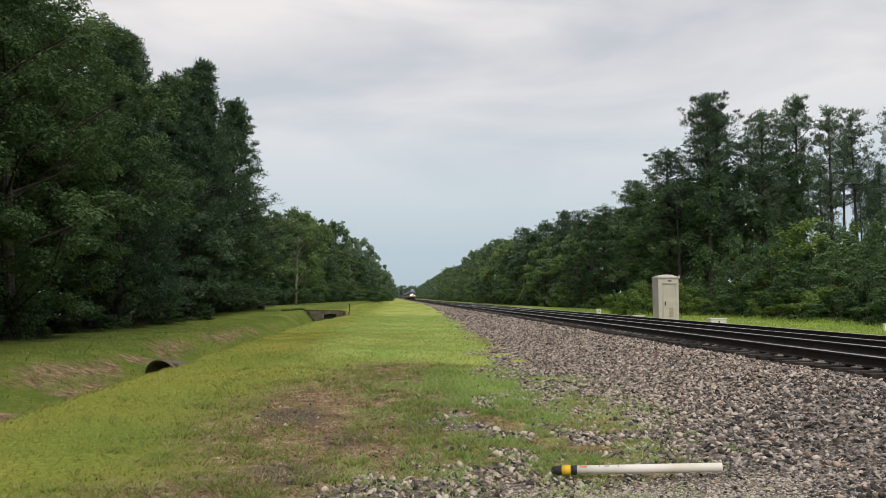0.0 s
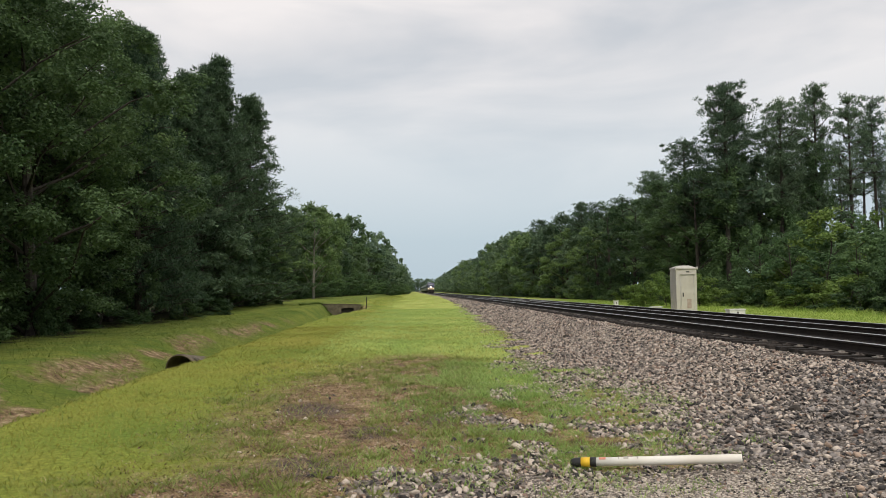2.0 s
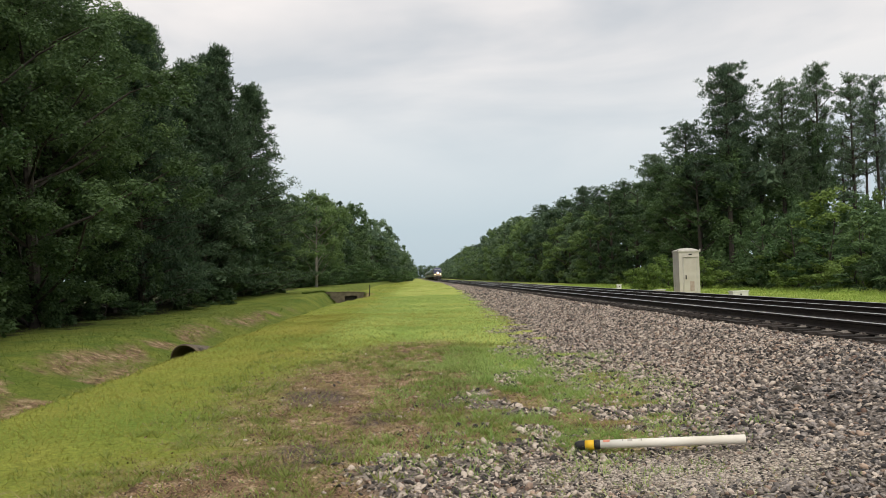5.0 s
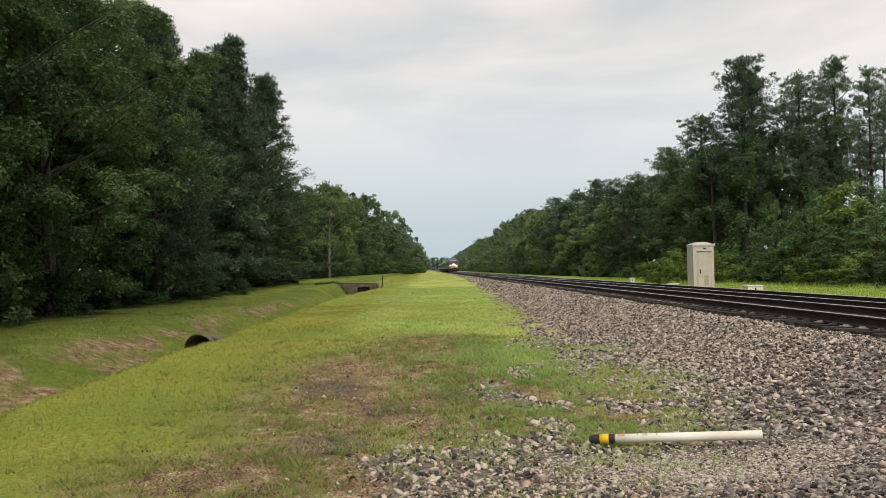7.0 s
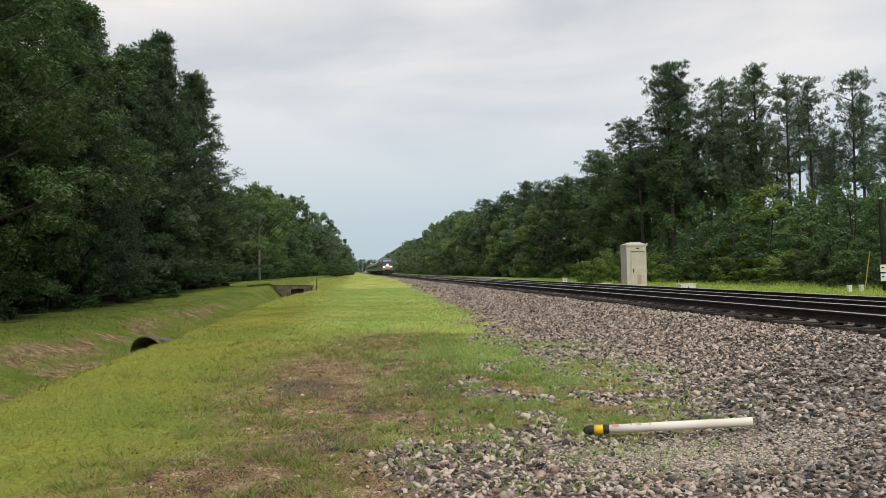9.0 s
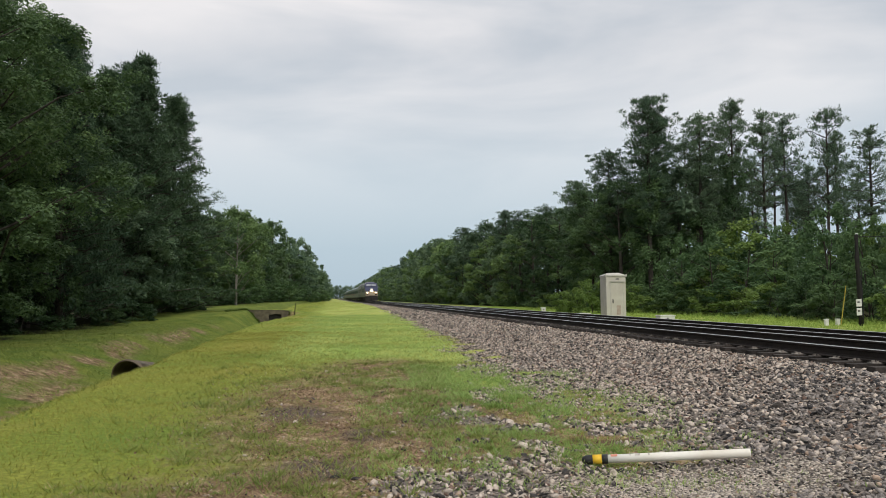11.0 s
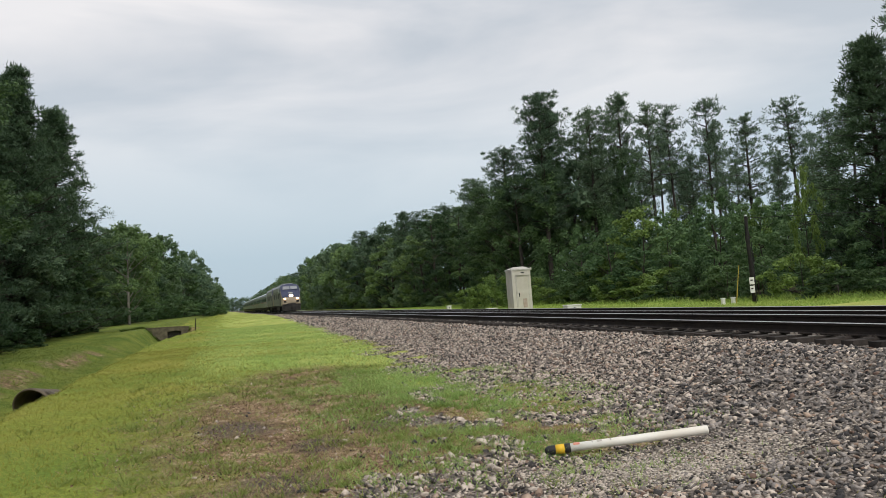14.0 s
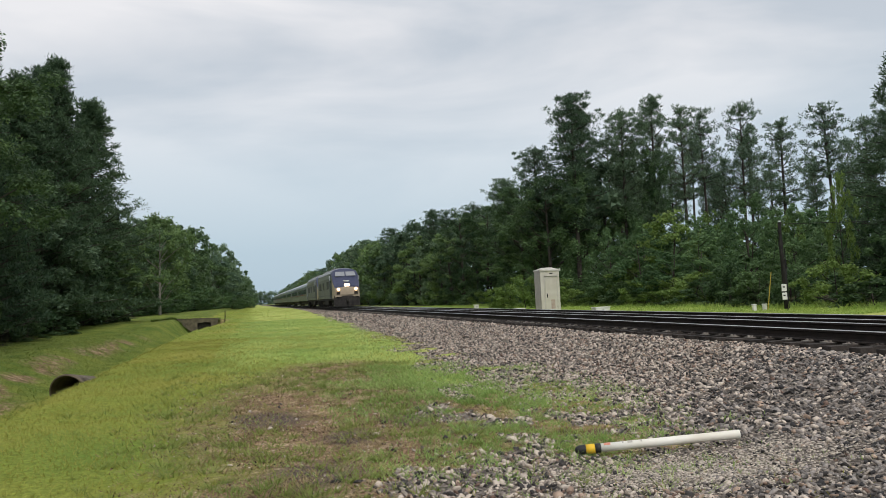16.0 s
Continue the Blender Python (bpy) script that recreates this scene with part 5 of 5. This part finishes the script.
# ---- the train ----
def body_outline(w, h0, h1, roof):
    """Half-round roofed cross-section, closed."""
    pts = [(-w / 2, h0), (-w / 2, h1 - roof)]
    for k in range(1, 8):
        a = math.pi - math.pi * k / 8
        pts.append((w / 2 * math.cos(a) * (1.0 if k in (0, 8) else 0.985), h1 - roof + roof * math.sin(a) ** 0.8))
    return pts + [(w / 2, h1 - roof), (w / 2, h0)]


def bogie(parent, y, name="truck", base=2.7):
    t = part(name, boxed(-1.15, 1.15, y - base / 2 - 0.55, y + base / 2 + 0.55, 0.42, 0.85, 0.06), LOCO_DARK, parent, "dark truck frame")
    for dy in (-base / 2, base / 2):
        for x in (-0.76, 0.76):
            bm = bmesh.new()
            tube(bm, [(x - 0.07, y + dy, 0.5), (x + 0.07, y + dy, 0.5)], [0.5, 0.5], 18)
            part("wheel", bm, LOCO_DARK, t)
    return t


def locomotive(label, lit):
    """A streamlined diesel with a sloping nose; its front stands at y = 0 and faces towards -y."""
    root = thing("locomotive", label, "locomotive", None, "train")
    root.scale = (0.95, 1.0, 0.93)
    w, top, ln = 3.05, 4.7, 21.0
    side = bmesh.new()
    extrude_profile(side, body_outline(w, 1.15, top, 0.62), 3.6, ln - 0.3)
    part("body", side, LOCO_GREY, root, "grey car body with a rounded roof")
    # cab and nose, as rings from the front back
    rings = [(0.25, 2.5, 1.3, 2.42, 0.12), (0.42, 2.78, 1.2, 2.62, 0.2), (1.0, 2.95, 1.15, 3.1, 0.35), (1.35, 3.0, 1.15, 3.42, 0.4), (2.1, 3.03, 1.15, 4.25, 0.55), (2.55, 3.05, 1.15, 4.6, 0.62), (3.6, 3.05, 1.15, 4.7, 0.62)]
    bm = bmesh.new()
    prev = None
    for y, ww, h0, h1, rf in rings:
        ring = [bm.verts.new((x, y, z)) for x, z in body_outline(ww, h0, h1, rf)]
        if prev:
            n = len(ring)
            for k in range(n):
                f = bm.faces.new((prev[k], ring[k], ring[(k + 1) % n], prev[(k + 1) % n]))
                c = f.calc_center_median()
                f.material_index = (2 if c.z < 1.45 else 1) if c.z < 2.3 and c.y < 3.0 else 0
        else:
            f = bm.faces.new(list(reversed(ring)))
            f.material_index = 1
        prev = ring
    part("cab", bm, [LOCO_BLUE, LOCO_TAN, LOCO_DARK], root, "blue sloping cab over a pale lower nose")
    part("nose_panel", boxed(-1.16, 1.16, 0.19, 0.26, 1.5, 2.36, 0.05), LOCO_TAN, root, "pale nose panel")
    for x0, x1 in ((-1.18, -0.06), (0.06, 1.18)):
        bm = bmesh.new()
        v = [bm.verts.new(p) for p in ((x0, 1.58, 3.66), (x1, 1.58, 3.66), (x1 * 0.92, 2.04, 4.16), (x0 * 0.92, 2.04, 4.16))]
        f = bm.faces.new(v)
        r = bmesh.ops.extrude_face_region(bm, geom=[f])
        bmesh.ops.translate(bm, vec=(0, -0.06, 0.06), verts=[q for q in r["geom"] if isinstance(q, bmesh.types.BMVert)])
        part("windscreen", bm, WINDSCREEN_SKY, root, "raked windscreen with sky reflection painted into its pale colour")
    hl = part("headlight_housing", boxed(-0.42, 0.42, 0.30, 0.62, 2.42, 2.82, 0.05), LOCO_BLUE, root)
    for x in (-0.135, 0.135):
        part("headlight", tube(bmesh.new(), [(x, 0.275, 2.63), (x, 0.32, 2.63)], [0.125, 0.125], 14), LAMP if lit else DARK_STEEL, hl, "lit headlight" if lit else "")
        # Added disc behind each lamp: painted bloom when lit, plain steel otherwise.
        part("reflector", tube(bmesh.new(), [(x, 0.285, 2.63), (x, 0.33, 2.63)], [0.2, 0.17], 16), LAMP_BLOOM if lit else STAINLESS_DULL, hl, "glowing disc standing in for headlight bloom" if lit else "")
    for x in (-0.98, 0.98):
        part("ditch_light", tube(bmesh.new(), [(x, 0.10, 2.16), (x, 0.3, 2.16)], [0.13, 0.13], 14), LAMP_WARM if lit else DARK_STEEL, root, "lit ditch light" if lit else "")
        # Dark box standing proud of the nose, a recess's shade put into colour.
        part("marker_recess", boxed(x - 0.2, x + 0.2, 0.16, 0.25, 1.56, 1.9, 0.02), LOCO_DARK, root)
    bars = bmesh.new()
    box(bars, -0.34, 0.34, 0.9, 0.98, 3.1, 3.17)
    box(bars, -0.24, 0.24, 0.8, 0.9, 2.98, 3.03)
    part("emblem", bars, WHITE_PAINT, root, "pale emblem on the nose")
    pl = bmesh.new()
    v = [pl.verts.new(p) for p in ((-1.4, 0.35, 0.2), (0, -0.12, 0.2), (1.4, 0.35, 0.2), (1.45, 0.45, 1.42), (0, 0.1, 1.42), (-1.45, 0.45, 1.42), (-1.4, 0.9, 0.2), (1.4, 0.9, 0.2), (1.45, 0.9, 1.42), (-1.45, 0.9, 1.42))]
    for q in ((0, 1, 4, 5), (1, 2, 3, 4), (2, 7, 8, 3), (6, 0, 5, 9), (5, 4, 3, 8, 9), (0, 6, 7, 2, 1)):
        pl.faces.new([v[k] for k in q])
    part("pilot", pl, LOCO_DARK, root, "dark snowplough pilot")
    part("coupler", boxed(-0.14, 0.14, -0.45, 0.3, 0.72, 1.0, 0.05), LOCO_DARK, root)
    for s in (-1, 1):
        part("side_stripe", boxed(s * 1.53 - 0.008, s * 1.53 + 0.008, 3.2, ln - 1, 1.5, 1.56), LOCO_BLUE, root, "thin dark stripe")
        part("side_window", boxed(s * 1.527 - 0.012, s * 1.527 + 0.012, 2.75, 3.45, 3.0, 3.65, 0.008), GLASS_DARK, root)
        part("cab_door", boxed(s * 1.526 - 0.012, s * 1.526 + 0.012, 3.8, 4.5, 1.25, 3.4, 0.008), LOCO_BLUE, root)
        for y0, y1 in ((5.5, 8.2), (11.5, 13.6), (15.5, 18.6)):
            part("grille", boxed(s * 1.527 - 0.014, s * 1.527 + 0.014, y0, y1, 2.3, 3.2, 0.008), GRILLE, root, "dark radiator grille")
        part("upper_panel", boxed(s * 1.50 - 0.03, s * 1.50 + 0.03, 4.6, ln - 0.6, 3.55, 3.98, 0.01), STAINLESS_DULL, root, "silver panel below the roof")
        part("mirror", boxed(s * 1.66 - 0.08, s * 1.66 + 0.08, 2.75, 2.83, 3.25, 3.75, 0.02), STAINLESS_DULL, root)
    part("fuel_tank", boxed(-1.35, 1.35, 8.2, 12.8, 0.35, 1.15, 0.12), LOCO_DARK, root)
    part("sill", boxed(-1.45, 1.45, 1.0, ln - 0.3, 0.92, 1.2, 0.04), LOCO_DARK, root)
    bogie(root, 4.6)
    bogie(root, ln - 4.4)
    for y in (6.5, 12.3, 17.0):
        part("roof_hatch", boxed(-0.85, 0.85, y, y + 2.4, top - 0.05, top + 0.1, 0.05), LOCO_GREY, root)
    return root


def coach(label, dark):
    """A stainless steel coach with fluted sides and a band of windows."""
    root = thing("passenger_coach", label, "railway coach", None, "train")
    ln = 25.6
    bm = bmesh.new()
    extrude_profile(bm, body_outline(3.05, 1.0, 4.1, 0.9), 0.25, ln)
    part("body", bm, STAINLESS, root, "rounded stainless steel shell")
    for s in (-1, 1):
        part("window_band", boxed(s * 1.53 - 0.01, s * 1.53 + 0.01, 1.5, ln - 1.3, 2.1, 2.85, 0.006), LOCO_BLUE if dark else LOCO_DARK, root, "dark window band")
        for k in range(11):
            y = 2.4 + k * 1.95
            part("window", boxed(s * 1.545 - 0.006, s * 1.545 + 0.006, y, y + 1.3, 2.2, 2.75, 0.004), GLASS_DARK, root)
        part("stripe", boxed(s * 1.532 - 0.008, s * 1.532 + 0.008, 0.5, ln - 0.3, 1.93, 1.98), STRIPE_RED, root)
        for z in (1.2, 1.42, 1.64):
            part("flute", boxed(s * 1.535 - 0.016, s * 1.535 + 0.016, 0.4, ln - 0.2, z - 0.05, z + 0.05, 0.01), STAINLESS_DULL, root)
    part("underframe", boxed(-1.2, 1.2, 4.6, ln - 4.6, 0.45, 1.0, 0.08), LOCO_DARK, root)
    part("diaphragm", boxed(-0.55, 0.55, -0.1, 0.25, 1.1, 3.5, 0.05), LOCO_DARK, root)
    bogie(root, 3.4, base=2.5)
    bogie(root, ln - 3.2, base=2.5)
    return root


build_stones()

FRONT_END, SPEED = 86.4, 18.65
loco_a = locomotive("blue and grey streamlined diesel locomotive with lit headlights", True)
loco_b = locomotive("second blue and grey diesel locomotive coupled behind the leader", False)
first_coach = coach("stainless steel passenger coach with a dark window band", True)
train = [(loco_a, 0.0), (loco_b, 21.2), (first_coach, 42.6)]
for k in range(1, 8):
    train.append((copy_thing(first_coach, Matrix.Identity(4)), 42.6 + 26.0 * k))


def motions():
    """The train comes on at an even speed along the main track."""
    for vehicle, back in train:
        walk(vehicle, [(t, pose(7.2525, FRONT_END + SPEED * (16.0 - t) + back, 0.0)) for t in range(0, 17)])


motions()
